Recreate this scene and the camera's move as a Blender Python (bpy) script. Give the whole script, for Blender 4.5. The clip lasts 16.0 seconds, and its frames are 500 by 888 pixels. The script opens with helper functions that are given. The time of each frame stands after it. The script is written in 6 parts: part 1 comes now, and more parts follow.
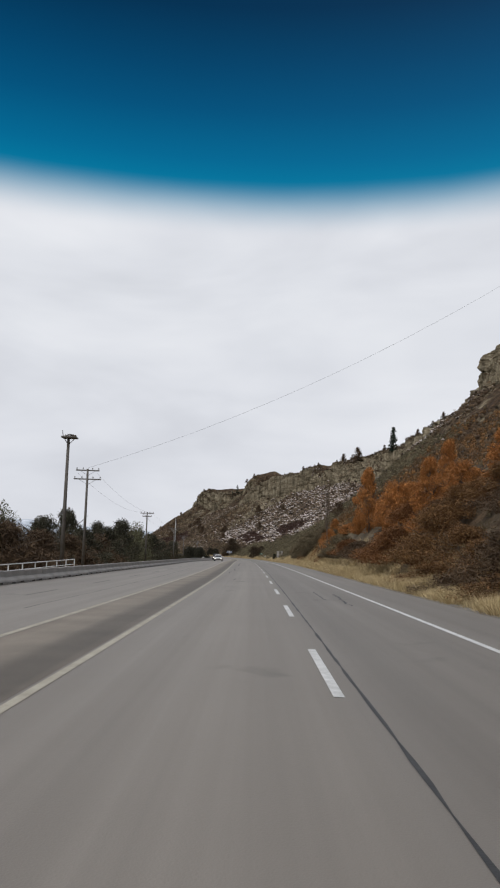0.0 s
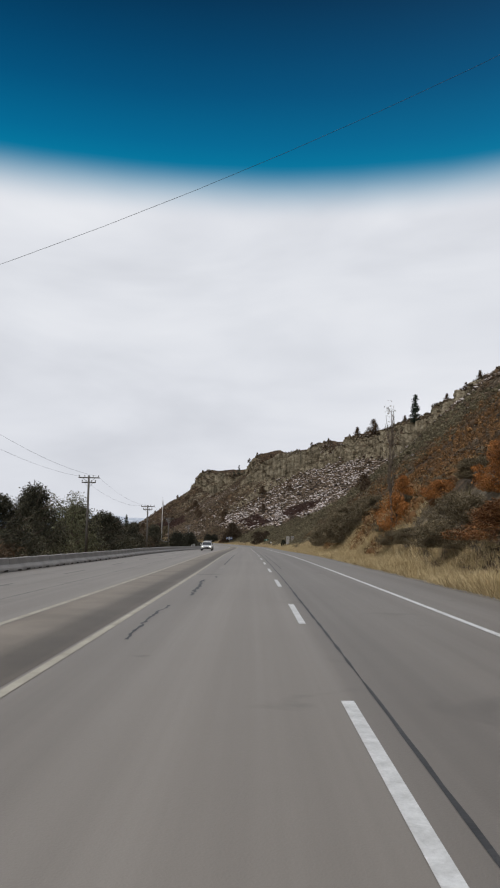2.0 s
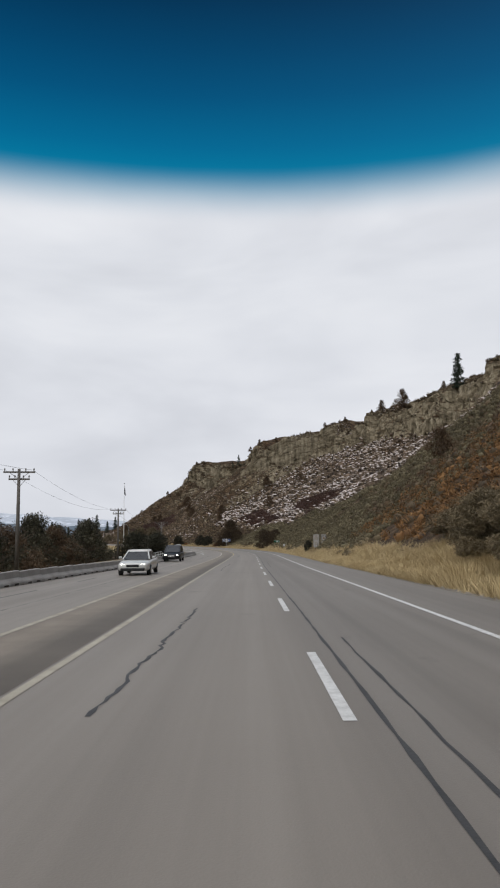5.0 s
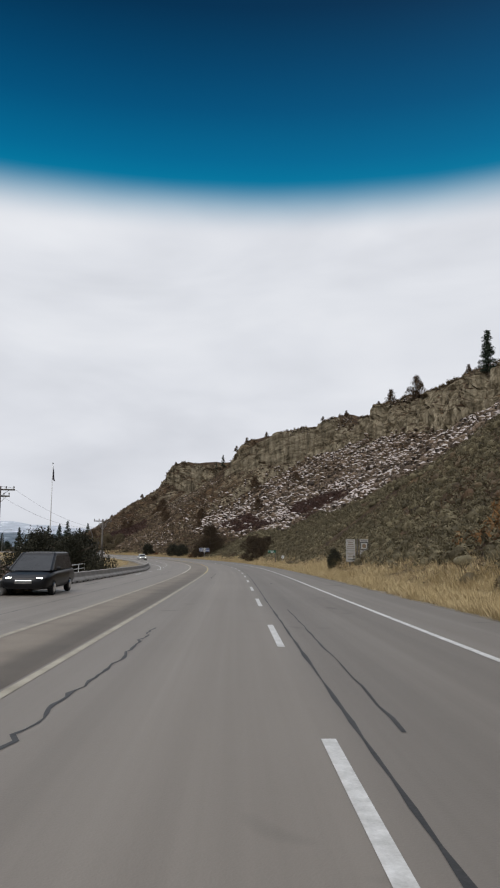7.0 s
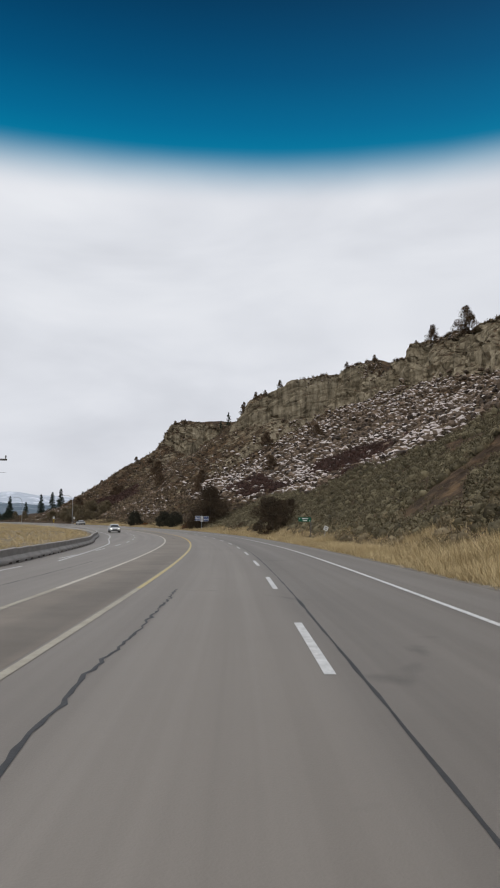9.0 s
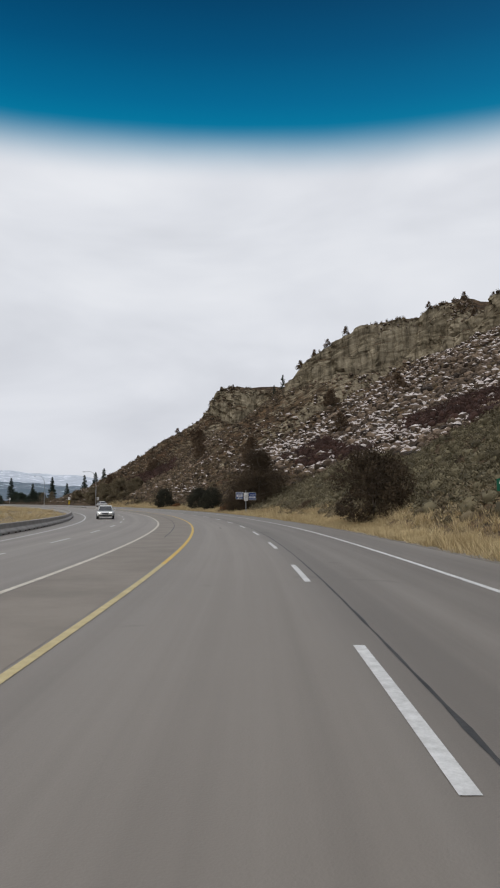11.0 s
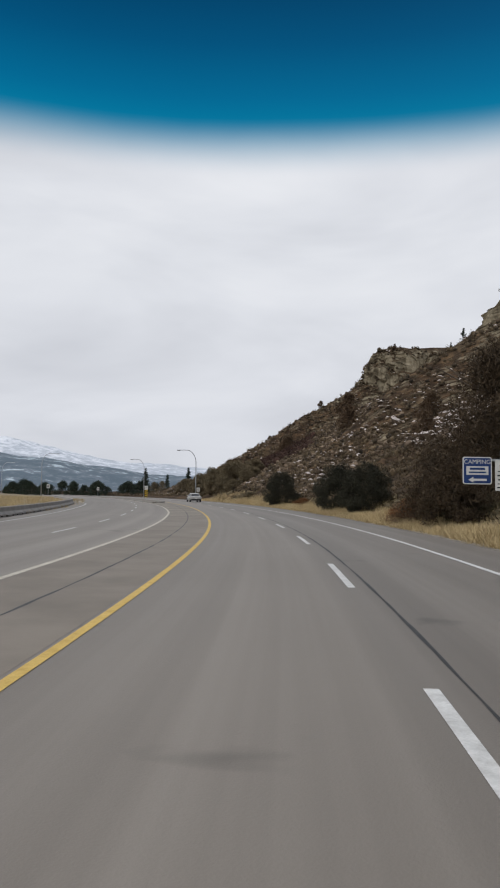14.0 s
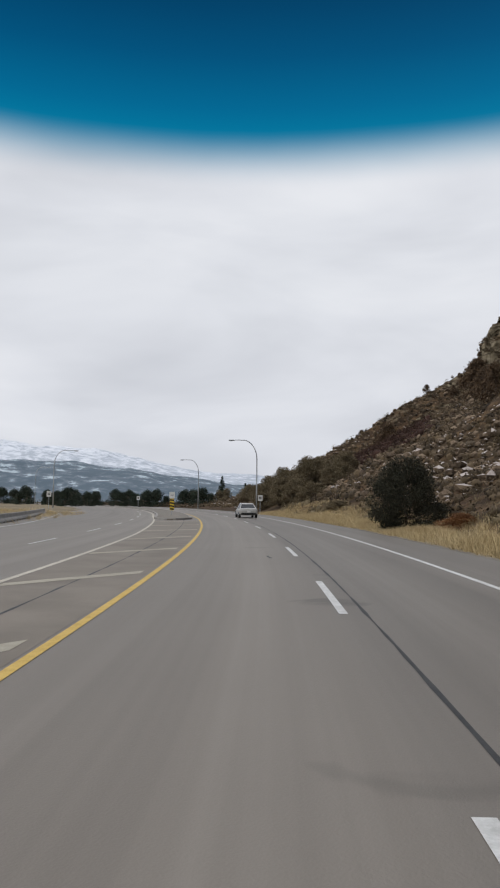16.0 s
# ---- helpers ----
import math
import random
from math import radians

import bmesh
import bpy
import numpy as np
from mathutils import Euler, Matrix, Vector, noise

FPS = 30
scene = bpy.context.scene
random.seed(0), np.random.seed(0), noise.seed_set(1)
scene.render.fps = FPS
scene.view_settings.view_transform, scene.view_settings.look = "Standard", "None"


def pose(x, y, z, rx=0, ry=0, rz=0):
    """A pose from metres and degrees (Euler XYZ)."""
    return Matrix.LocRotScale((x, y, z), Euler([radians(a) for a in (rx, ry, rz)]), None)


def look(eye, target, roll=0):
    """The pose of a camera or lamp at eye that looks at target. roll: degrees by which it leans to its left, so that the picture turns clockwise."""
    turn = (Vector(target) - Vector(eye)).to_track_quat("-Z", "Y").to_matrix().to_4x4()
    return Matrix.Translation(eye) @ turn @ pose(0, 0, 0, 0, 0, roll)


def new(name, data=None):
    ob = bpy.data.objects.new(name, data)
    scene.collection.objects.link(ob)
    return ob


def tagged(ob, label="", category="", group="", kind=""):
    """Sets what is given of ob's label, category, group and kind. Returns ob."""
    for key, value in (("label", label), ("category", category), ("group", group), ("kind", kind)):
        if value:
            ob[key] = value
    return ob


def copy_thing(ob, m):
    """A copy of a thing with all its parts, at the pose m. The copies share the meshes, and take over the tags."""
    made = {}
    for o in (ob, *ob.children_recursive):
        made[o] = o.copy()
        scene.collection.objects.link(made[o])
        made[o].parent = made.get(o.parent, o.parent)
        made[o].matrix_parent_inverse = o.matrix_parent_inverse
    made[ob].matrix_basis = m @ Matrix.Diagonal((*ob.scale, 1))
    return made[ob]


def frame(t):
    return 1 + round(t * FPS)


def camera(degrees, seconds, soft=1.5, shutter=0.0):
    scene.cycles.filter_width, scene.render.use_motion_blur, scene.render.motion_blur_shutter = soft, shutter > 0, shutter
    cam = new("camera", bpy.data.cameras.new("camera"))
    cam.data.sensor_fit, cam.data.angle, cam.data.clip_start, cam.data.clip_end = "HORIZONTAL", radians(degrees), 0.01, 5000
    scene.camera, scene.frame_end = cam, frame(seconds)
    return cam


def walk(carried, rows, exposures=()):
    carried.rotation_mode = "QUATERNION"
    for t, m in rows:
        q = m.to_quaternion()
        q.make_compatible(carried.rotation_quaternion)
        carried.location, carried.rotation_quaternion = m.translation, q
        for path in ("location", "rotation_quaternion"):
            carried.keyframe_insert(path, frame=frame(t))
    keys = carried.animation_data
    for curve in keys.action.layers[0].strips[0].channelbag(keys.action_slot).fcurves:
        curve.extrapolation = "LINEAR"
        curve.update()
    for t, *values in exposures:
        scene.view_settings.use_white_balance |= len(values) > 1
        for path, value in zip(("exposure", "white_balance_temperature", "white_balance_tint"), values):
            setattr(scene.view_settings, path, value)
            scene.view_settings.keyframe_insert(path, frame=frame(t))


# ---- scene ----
cam = camera(38.06, 16.0, soft=2.0)
# seconds, eye (x, y, z), turn to the left, tilt up, roll (degrees)
PATH = [
    (0, 0.00, 0.00, 1.57, 0.75, 7.99, 1.29),
    (0.5, -0.01, 12.12, 1.42, 0.90, 7.46, 0.93),
    (1, -0.03, 24.23, 1.28, 1.01, 7.42, 0.86),
    (1.5, -0.07, 36.34, 1.13, 0.94, 6.92, 0.78),
    (2, -0.14, 48.45, 0.99, 0.96, 6.93, 0.76),
    (2.5, -0.23, 60.55, 0.85, 0.54, 6.87, 0.60),
    (3, -0.38, 72.64, 0.73, 1.10, 5.51, -0.15),
    (3.5, -0.56, 84.72, 0.62, 0.71, 5.73, 0.60),
    (3.7, -0.65, 89.55, 0.58, 0.78, 7.09, 0.04),
    (4.4, -0.97, 106.46, 0.44, 0.93, 7.08, -0.24),
    (5.1, -1.29, 123.35, 0.25, 1.07, 7.06, -0.76),
    (5.8, -1.61, 140.23, -0.01, 1.21, 7.05, -1.03),
    (6, -1.71, 145.05, -0.10, 0.95, 7.59, -0.28),
    (6.5, -1.97, 157.10, -0.31, -0.34, 7.74, -0.88),
    (7, -2.24, 169.17, -0.52, -0.08, 7.97, 0.32),
    (7.5, -2.51, 181.25, -0.71, 0.05, 7.11, 1.22),
    (8, -2.76, 193.34, -0.90, 0.30, 6.51, 1.75),
    (8.2, -2.86, 198.18, -0.97, 0.61, 6.27, 1.19),
    (8.9, -3.20, 214.96, -1.21, 0.49, 5.82, 0.52),
    (9.6, -3.64, 231.53, -1.44, 0.48, 4.99, -0.71),
    (10.3, -4.26, 247.92, -1.66, 1.06, 4.54, -1.38),
    (10.5, -4.48, 252.57, -1.72, 1.91, 4.12, -1.33),
    (11, -5.16, 264.15, -1.87, 4.79, 4.20, -0.27),
    (11.5, -6.04, 275.66, -2.00, 8.74, 3.87, 1.03),
    (12, -7.16, 287.09, -2.13, 11.21, 3.62, 1.34),
    (12.5, -8.56, 298.43, -2.25, 12.96, 3.81, 1.10),
    (13, -10.25, 309.68, -2.34, 14.46, 3.61, 1.17),
    (13.5, -12.26, 320.83, -2.42, 15.73, 3.27, 0.99),
    (14, -14.60, 331.87, -2.49, 16.89, 3.82, 0.75),
    (14.5, -17.31, 342.80, -2.53, 18.38, 5.27, 0.93),
    (15, -20.40, 353.61, -2.56, 20.62, 3.78, 0.49),
    (15.5, -23.88, 364.30, -2.57, 22.62, 3.61, 0.61),
    (16, -27.75, 374.84, -2.57, 23.65, 4.55, 0.56),
]


def aim(x, y, z, turn, tilt, roll):
    a, b = radians(turn), radians(tilt)
    way = Vector((-math.sin(a) * math.cos(b), math.cos(a) * math.cos(b), math.sin(b)))
    return look((x, y, z), Vector((x, y, z)) + way, roll)


walk(cam, [(t, aim(*row)) for t, *row in PATH])

# ---- light ----
# A bright grey overcast: a wide soft sun behind cloud, pale cloud low down, a windscreen's blue tint strip painted in
# as a belt over it, bright cloud overhead.
world = bpy.data.worlds.new("sky")
scene.world = world
world.use_nodes = True


def node(tree, kind, **values):
    n = tree.nodes.new(kind)
    for key, value in values.items():
        if key in n.inputs:
            n.inputs[key].default_value = value
    return n


def wire(tree, a, out, b, inp):
    tree.links.new(a.outputs[out], b.inputs[inp])


def ramp(tree, source, out, stops, ease="LINEAR"):
    r = tree.nodes.new("ShaderNodeValToRGB")
    r.color_ramp.interpolation = ease
    els = r.color_ramp.elements
    while len(els) < len(stops):
        els.new(0.5)
    for el, (at, colour) in zip(els, stops):
        el.position = at
        el.color = (*colour, 1) if len(colour) == 3 else colour
    tree.links.new(source.outputs[out], r.inputs[0])
    return r


def build_sky():
    t = world.node_tree
    t.nodes.clear()
    out = t.nodes.new("ShaderNodeOutputWorld")
    coord = t.nodes.new("ShaderNodeTexCoord")
    sky = t.nodes.new("ShaderNodeTexSky")
    sky.sky_type, sky.sun_disc = "NISHITA", False
    sky.sun_elevation, sky.sun_rotation = radians(50), radians(30)
    split = t.nodes.new("ShaderNodeSeparateXYZ")
    wire(t, coord, "Generated", split, 0)
    # cloud deck: long soft bands
    stretch = t.nodes.new("ShaderNodeMapping")
    stretch.inputs["Scale"].default_value = (1.6, 1.6, 5.0)
    stretch.inputs["Rotation"].default_value = (0.18, 0.1, 0.4)
    wire(t, coord, "Generated", stretch, 0)
    soft = node(t, "ShaderNodeTexNoise", Scale=1.6, Detail=4.0, Roughness=0.5, Distortion=0.3)
    wire(t, stretch, 0, soft, 0)
    cloud = ramp(t, soft, 0, [(0.28, (0.60, 0.62, 0.675)), (0.5, (0.715, 0.735, 0.79)), (0.72, (0.82, 0.835, 0.88))])
    # elevation, with an uneven edge
    rough = node(t, "ShaderNodeTexNoise", Scale=5.0, Detail=3.0)
    wire(t, coord, "Generated", rough, 0)
    lift = t.nodes.new("ShaderNodeMath")
    lift.operation = "MULTIPLY_ADD"
    lift.inputs[1].default_value, lift.inputs[2].default_value = 0.006, -0.003
    wire(t, rough, 0, lift, 0)
    up = t.nodes.new("ShaderNodeMath")
    wire(t, split, "Z", up, 0)
    wire(t, lift, 0, up, 1)
    # the belt stands for a windscreen's tinted strip, put into the sky's colour
    belt = ramp(t, up, 0, [(0.0, (0, 0, 0)), (0.405, (0, 0, 0)), (0.470, (1, 1, 1)), (0.56, (1, 1, 1)), (0.67, (1, 1, 1)), (0.74, (0, 0, 0))], "EASE")
    blue = ramp(t, up, 0, [(0.44, (0.0, 0.225, 0.395)), (0.49, (0.0, 0.140, 0.295)), (0.54, (0.0, 0.085, 0.205)), (0.58, (0.0, 0.058, 0.150)), (0.63, (0.0, 0.030, 0.085))])
    near = ramp(t, split, "Z", [(0.0, (1.0, 1.0, 1.0)), (0.10, (1.0, 1.0, 1.0)), (0.3, (1.03, 1.03, 1.02)), (0.72, (1.0, 1.0, 1.0)), (0.95, (2.1, 2.1, 2.15))])
    lit = t.nodes.new("ShaderNodeMix")
    lit.data_type, lit.blend_type = "RGBA", "MULTIPLY"
    lit.inputs[0].default_value = 1.0
    wire(t, cloud, 0, lit, 6)
    wire(t, near, 0, lit, 7)
    mix = t.nodes.new("ShaderNodeMix")
    mix.data_type = "RGBA"
    wire(t, belt, 0, mix, 0)
    wire(t, lit, 2, mix, 6)
    wire(t, blue, 0, mix, 7)
    a = node(t, "ShaderNodeBackground", Strength=1.0)
    wire(t, mix, 2, a, 0)
    b = node(t, "ShaderNodeBackground", Strength=0.05)
    wire(t, sky, 0, b, 0)
    add = t.nodes.new("ShaderNodeMixShader")
    add.inputs[0].default_value = 0.015
    wire(t, a, 0, add, 1)
    wire(t, b, 0, add, 2)
    wire(t, add, 0, out, 0)


build_sky()
sun_data = bpy.data.lights.new("sun", "SUN")
sun_data.energy, sun_data.angle, sun_data.color = 1.4, radians(35), (1.0, 0.98, 0.95)
sun = new("sun", sun_data)
sun.matrix_world = look((-60, -60, 200), (40, 120, 0))

# ---- materials ----


def material(name, build):
    m = bpy.data.materials.new(name)
    m.use_nodes = True
    t = m.node_tree
    b = t.nodes["Principled BSDF"]
    build(t, b)
    return m


def mottled(name, low, high, scale=3.0, rough=0.85, bump=0.3, fine=25.0, metal=0.0, island=0.0, depth=0.02, spec=0.3):
    """A surface that varies at two scales between two colours, with fine relief."""
    def build(t, b):
        c = t.nodes.new("ShaderNodeTexCoord")
        big = node(t, "ShaderNodeTexNoise", Scale=scale, Detail=4.0, Roughness=0.6)
        small = node(t, "ShaderNodeTexNoise", Scale=fine, Detail=3.0, Roughness=0.65)
        wire(t, c, "Object", big, 0), wire(t, c, "Object", small, 0)
        add = t.nodes.new("ShaderNodeMath")
        add.operation = "MULTIPLY_ADD"
        add.inputs[1].default_value = 0.45
        wire(t, small, 0, add, 0), wire(t, big, 0, add, 2)
        last = add
        if island:
            g = t.nodes.new("ShaderNodeNewGeometry")
            more = t.nodes.new("ShaderNodeMath")
            more.operation = "MULTIPLY_ADD"
            more.inputs[1].default_value = island
            wire(t, g, "Random Per Island", more, 0), wire(t, add, 0, more, 2)
            last = more
        top = 0.98 + 0.8 * island
        r = ramp(t, last, 0, [(0.42, low), (min(top, 0.99), high)])
        if top > 0.99:
            sub = t.nodes.new("ShaderNodeMath")
            sub.operation = "MULTIPLY"
            sub.inputs[1].default_value = 0.99 / top
            wire(t, last, 0, sub, 0)
            wire(t, sub, 0, r, 0)
        wire(t, r, 0, b, "Base Color")
        b.inputs["Roughness"].default_value, b.inputs["Metallic"].default_value = rough, metal
        b.inputs["Specular IOR Level"].default_value = spec
        if bump:
            k = node(t, "ShaderNodeBump", Strength=bump, Distance=depth)
            wire(t, small, 0, k, "Height"), wire(t, k, 0, b, "Normal")
    return material(name, build)


def asphalt_build(t, b):
    c = t.nodes.new("ShaderNodeTexCoord")
    uv = t.nodes.new("ShaderNodeUVMap")
    big = node(t, "ShaderNodeTexNoise", Scale=0.12, Detail=5.0, Roughness=0.6)
    grit = node(t, "ShaderNodeTexNoise", Scale=60.0, Detail=2.0)
    wire(t, c, "Object", big, 0), wire(t, c, "Object", grit, 0)
    # long wheel-worn streaks along the lanes
    lane = t.nodes.new("ShaderNodeMapping")
    lane.inputs["Scale"].default_value = (1.3, 0.012, 1.0)
    wire(t, uv, 0, lane, 0)
    streak = node(t, "ShaderNodeTexNoise", Scale=1.0, Detail=4.0, Roughness=0.62)
    wire(t, lane, 0, streak, 0)
    add = t.nodes.new("ShaderNodeMath")
    add.operation = "MULTIPLY_ADD"
    add.inputs[1].default_value = 0.35
    wire(t, big, 0, add, 0), wire(t, streak, 0, add, 2)
    more = t.nodes.new("ShaderNodeMath")
    more.operation = "MULTIPLY_ADD"
    more.inputs[1].default_value = 0.12
    wire(t, grit, 0, more, 0), wire(t, add, 0, more, 2)
    r = ramp(t, more, 0, [(0.45, (0.138, 0.117, 0.094)), (0.72, (0.175, 0.150, 0.122)), (0.95, (0.212, 0.184, 0.152))])
    across = t.nodes.new("ShaderNodeSeparateXYZ")
    wire(t, uv, 0, across, 0)
    wander = t.nodes.new("ShaderNodeMath")
    wander.operation = "MULTIPLY_ADD"
    wander.inputs[1].default_value = 0.35
    wire(t, streak, 0, wander, 0), wire(t, across, "X", wander, 2)
    # the overtaking lane, the tyre tracks, the inside lane and the shoulder
    place = t.nodes.new("ShaderNodeMapRange")
    place.inputs["From Min"].default_value, place.inputs["From Max"].default_value = -14.0, 7.0
    wire(t, wander, 0, place, 0)
    tone = lambda u: (u + 14.0) / 21.0
    lanes = ramp(t, place, 0, [(tone(-11.0), (0.93,) * 3), (tone(-8.2), (1.04,) * 3), (tone(-4.9), (1.06,) * 3), (tone(-2.5), (0.97,) * 3), (tone(-1.4), (0.99,) * 3), (tone(-0.3), (1.08,) * 3), (tone(0.95), (1.02,) * 3),
                               (tone(1.35), (0.84,) * 3), (tone(2.1), (0.80,) * 3), (tone(2.9), (0.88,) * 3), (tone(3.8), (0.82,) * 3), (tone(4.5), (0.90,) * 3), (tone(6.4), (0.84,) * 3)])
    spots = node(t, "ShaderNodeTexNoise", Scale=0.55, Detail=3.0, Roughness=0.5, Distortion=0.6)
    wire(t, c, "Object", spots, 0)
    stain = ramp(t, spots, 0, [(0.24, (0.66, 0.65, 0.64)), (0.33, (1, 1, 1))])
    last = r
    for layer in (lanes, stain):
        mul = t.nodes.new("ShaderNodeMix")
        mul.data_type, mul.blend_type = "RGBA", "MULTIPLY"
        mul.inputs[0].default_value = 1.0
        wire(t, last, 0 if last is r else 2, mul, 6), wire(t, layer, 0, mul, 7)
        last = mul
    wire(t, last, 2, b, "Base Color")
    b.inputs["Roughness"].default_value = 0.58
    b.inputs["Specular IOR Level"].default_value = 0.5
    k = node(t, "ShaderNodeBump", Strength=0.25, Distance=0.01)
    wire(t, grit, 0, k, "Height"), wire(t, k, 0, b, "Normal")


ASPHALT = material("asphalt", asphalt_build)


def median_build(t, b):
    """Brownish asphalt with a dark dirty band along its near side, which thins out along the road."""
    c = t.nodes.new("ShaderNodeTexCoord")
    uv = t.nodes.new("ShaderNodeUVMap")
    big = node(t, "ShaderNodeTexNoise", Scale=0.5, Detail=5.0, Roughness=0.6)
    grit = node(t, "ShaderNodeTexNoise", Scale=40.0, Detail=2.0)
    wire(t, c, "Object", big, 0), wire(t, c, "Object", grit, 0)
    base = ramp(t, big, 0, [(0.35, (0.150, 0.124, 0.094)), (0.65, (0.205, 0.172, 0.134))])
    lane = t.nodes.new("ShaderNodeMapping")
    lane.inputs["Scale"].default_value = (1.0, 0.03, 1.0)
    wire(t, uv, 0, lane, 0)
    edge = node(t, "ShaderNodeTexNoise", Scale=1.5, Detail=4.0)
    wire(t, lane, 0, edge, 0)
    split = t.nodes.new("ShaderNodeSeparateXYZ")
    wire(t, uv, 0, split, 0)
    across = t.nodes.new("ShaderNodeMath")
    across.operation = "MULTIPLY_ADD"
    across.inputs[1].default_value = 0.7
    wire(t, edge, 0, across, 0), wire(t, split, "X", across, 2)
    place = t.nodes.new("ShaderNodeMapRange")
    place.inputs["From Min"].default_value, place.inputs["From Max"].default_value = -5.0, -2.0
    wire(t, across, 0, place, 0)
    dirt = ramp(t, place, 0, [(0.18, (1.1, 1.08, 1.04)), (0.28, (0.95, 0.92, 0.88)), (0.40, (1.06, 1.04, 1.0)), (0.58, (0.9, 0.88, 0.85)), (0.70, (0.50, 0.48, 0.45)), (0.86, (0.46, 0.44, 0.41)), (0.94, (0.8, 0.78, 0.75))])
    far = t.nodes.new("ShaderNodeMapRange")
    far.inputs["From Min"].default_value, far.inputs["From Max"].default_value = 190.0, 270.0
    far.inputs["To Min"].default_value, far.inputs["To Max"].default_value = 1.0, 0.06
    wire(t, split, "Y", far, 0)
    mul = t.nodes.new("ShaderNodeMix")
    mul.data_type, mul.blend_type = "RGBA", "MULTIPLY"
    wire(t, far, 0, mul, 0), wire(t, base, 0, mul, 6), wire(t, dirt, 0, mul, 7)
    wire(t, mul, 2, b, "Base Color")
    b.inputs["Roughness"].default_value = 0.68
    k = node(t, "ShaderNodeBump", Strength=0.2, Distance=0.01)
    wire(t, grit, 0, k, "Height"), wire(t, k, 0, b, "Normal")


MEDIAN = material("worn_median_asphalt", median_build)
TAR = mottled("tar_seal", (0.018, 0.018, 0.018), (0.05, 0.048, 0.046), 2, 0.6, 0.2, 20)
PAINT_WHITE = mottled("white_road_paint", (0.36, 0.35, 0.325), (0.64, 0.63, 0.60), 6, 0.7, 0.15, 40)
PAINT_GREY = mottled("worn_off_road_paint", (0.095, 0.088, 0.078), (0.155, 0.145, 0.13), 5, 0.75, 0.15, 40)
PAINT_YELLOW = mottled("yellow_road_paint", (0.42, 0.27, 0.06), (0.62, 0.43, 0.12), 5, 0.7, 0.15, 40)
PAINT_CREAM = mottled("faded_yellow_road_paint", (0.34, 0.27, 0.13), (0.52, 0.43, 0.23), 4, 0.72, 0.15, 40)
PAINT_PALE = mottled("pale_cream_road_paint", (0.36, 0.325, 0.26), (0.58, 0.53, 0.44), 4, 0.72, 0.15, 40)
PAINT_WORN = mottled("worn_yellow_road_paint", (0.25, 0.224, 0.172), (0.42, 0.380, 0.300), 2, 0.75, 0.15, 40)
GRAVEL = mottled("gravel", (0.13, 0.115, 0.095), (0.24, 0.215, 0.18), 1.0, 0.95, 0.6, 14)
CONCRETE = mottled("concrete", (0.20, 0.186, 0.168), (0.34, 0.318, 0.290), 0.8, 0.9, 0.25, 18)
DRY = mottled("dry_grass_blades", (0.30, 0.215, 0.10), (0.64, 0.51, 0.29), 0.4, 0.9, 0, 8, island=0.6)
SAGE = mottled("sagebrush", (0.042, 0.034, 0.018), (0.190, 0.158, 0.092), 0.12, 0.9, 0, 3, island=0.7)
RUST = mottled("orange_autumn_leaves", (0.17, 0.068, 0.017), (0.54, 0.220, 0.060), 0.3, 0.8, 0, 3, island=0.7)
RUSTY = mottled("rusty_brown_twigs", (0.085, 0.037, 0.014), (0.27, 0.120, 0.042), 0.3, 0.9, 0, 3, island=0.7)
RUSSET = mottled("russet_brush", (0.060, 0.030, 0.012), (0.270, 0.142, 0.054), 0.2, 0.9, 0, 3, island=0.7)
DUSKY = mottled("dusky_brown_scrub", (0.026, 0.019, 0.012), (0.150, 0.107, 0.062), 0.15, 0.9, 0, 3, island=0.7)
PALE = mottled("thin_pale_grass", (0.10, 0.078, 0.042), (0.25, 0.20, 0.115), 0.3, 0.9, 0, 6, island=0.5)
DARKTWIG = mottled("dark_dense_twigs", (0.026, 0.018, 0.010), (0.082, 0.055, 0.030), 0.3, 0.9, 0, 3, island=0.4)
DARKLEAF = mottled("dark_green_leaves", (0.010, 0.011, 0.006), (0.048, 0.044, 0.025), 0.3, 0.85, 0, 3, island=0.6)
BARE = mottled("bare_brown_twigs", (0.045, 0.027, 0.015), (0.135, 0.088, 0.050), 0.3, 0.9, 0, 3, island=0.7)
GREYTWIG = mottled("grey_olive_twigs", (0.070, 0.055, 0.031), (0.225, 0.174, 0.102), 0.3, 0.9, 0, 3, island=0.7)
MAROON = mottled("dark_red_twigs", (0.022, 0.011, 0.008), (0.064, 0.031, 0.021), 0.3, 0.9, 0, 3, island=0.6)
PINE = mottled("pine_needles", (0.012, 0.018, 0.012), (0.045, 0.060, 0.036), 0.4, 0.85, 0, 3, island=0.6)
HEDGE = mottled("dark_evergreen", (0.020, 0.020, 0.012), (0.100, 0.090, 0.056), 0.3, 0.85, 0, 3, island=0.6)
OLIVE = mottled("pale_olive_leaves", (0.07, 0.07, 0.035), (0.20, 0.19, 0.11), 0.3, 0.85, 0, 3, island=0.6)
BARK = mottled("bark", (0.06, 0.045, 0.033), (0.16, 0.125, 0.095), 2, 0.95, 0.6, 12)
ROCK = mottled("talus_rock", (0.022, 0.015, 0.010), (0.190, 0.136, 0.092), 0.25, 0.9, 0.4, 2.5, island=0.9, depth=0.15)
PALEROCK = mottled("pale_loose_rock", (0.045, 0.030, 0.018), (0.235, 0.172, 0.116), 0.25, 0.9, 0.4, 2.5, island=0.8, depth=0.15)
WOODPOLE = mottled("weathered_pole_wood", (0.072, 0.063, 0.054), (0.155, 0.140, 0.124), 1.5, 0.9, 0.3, 15)
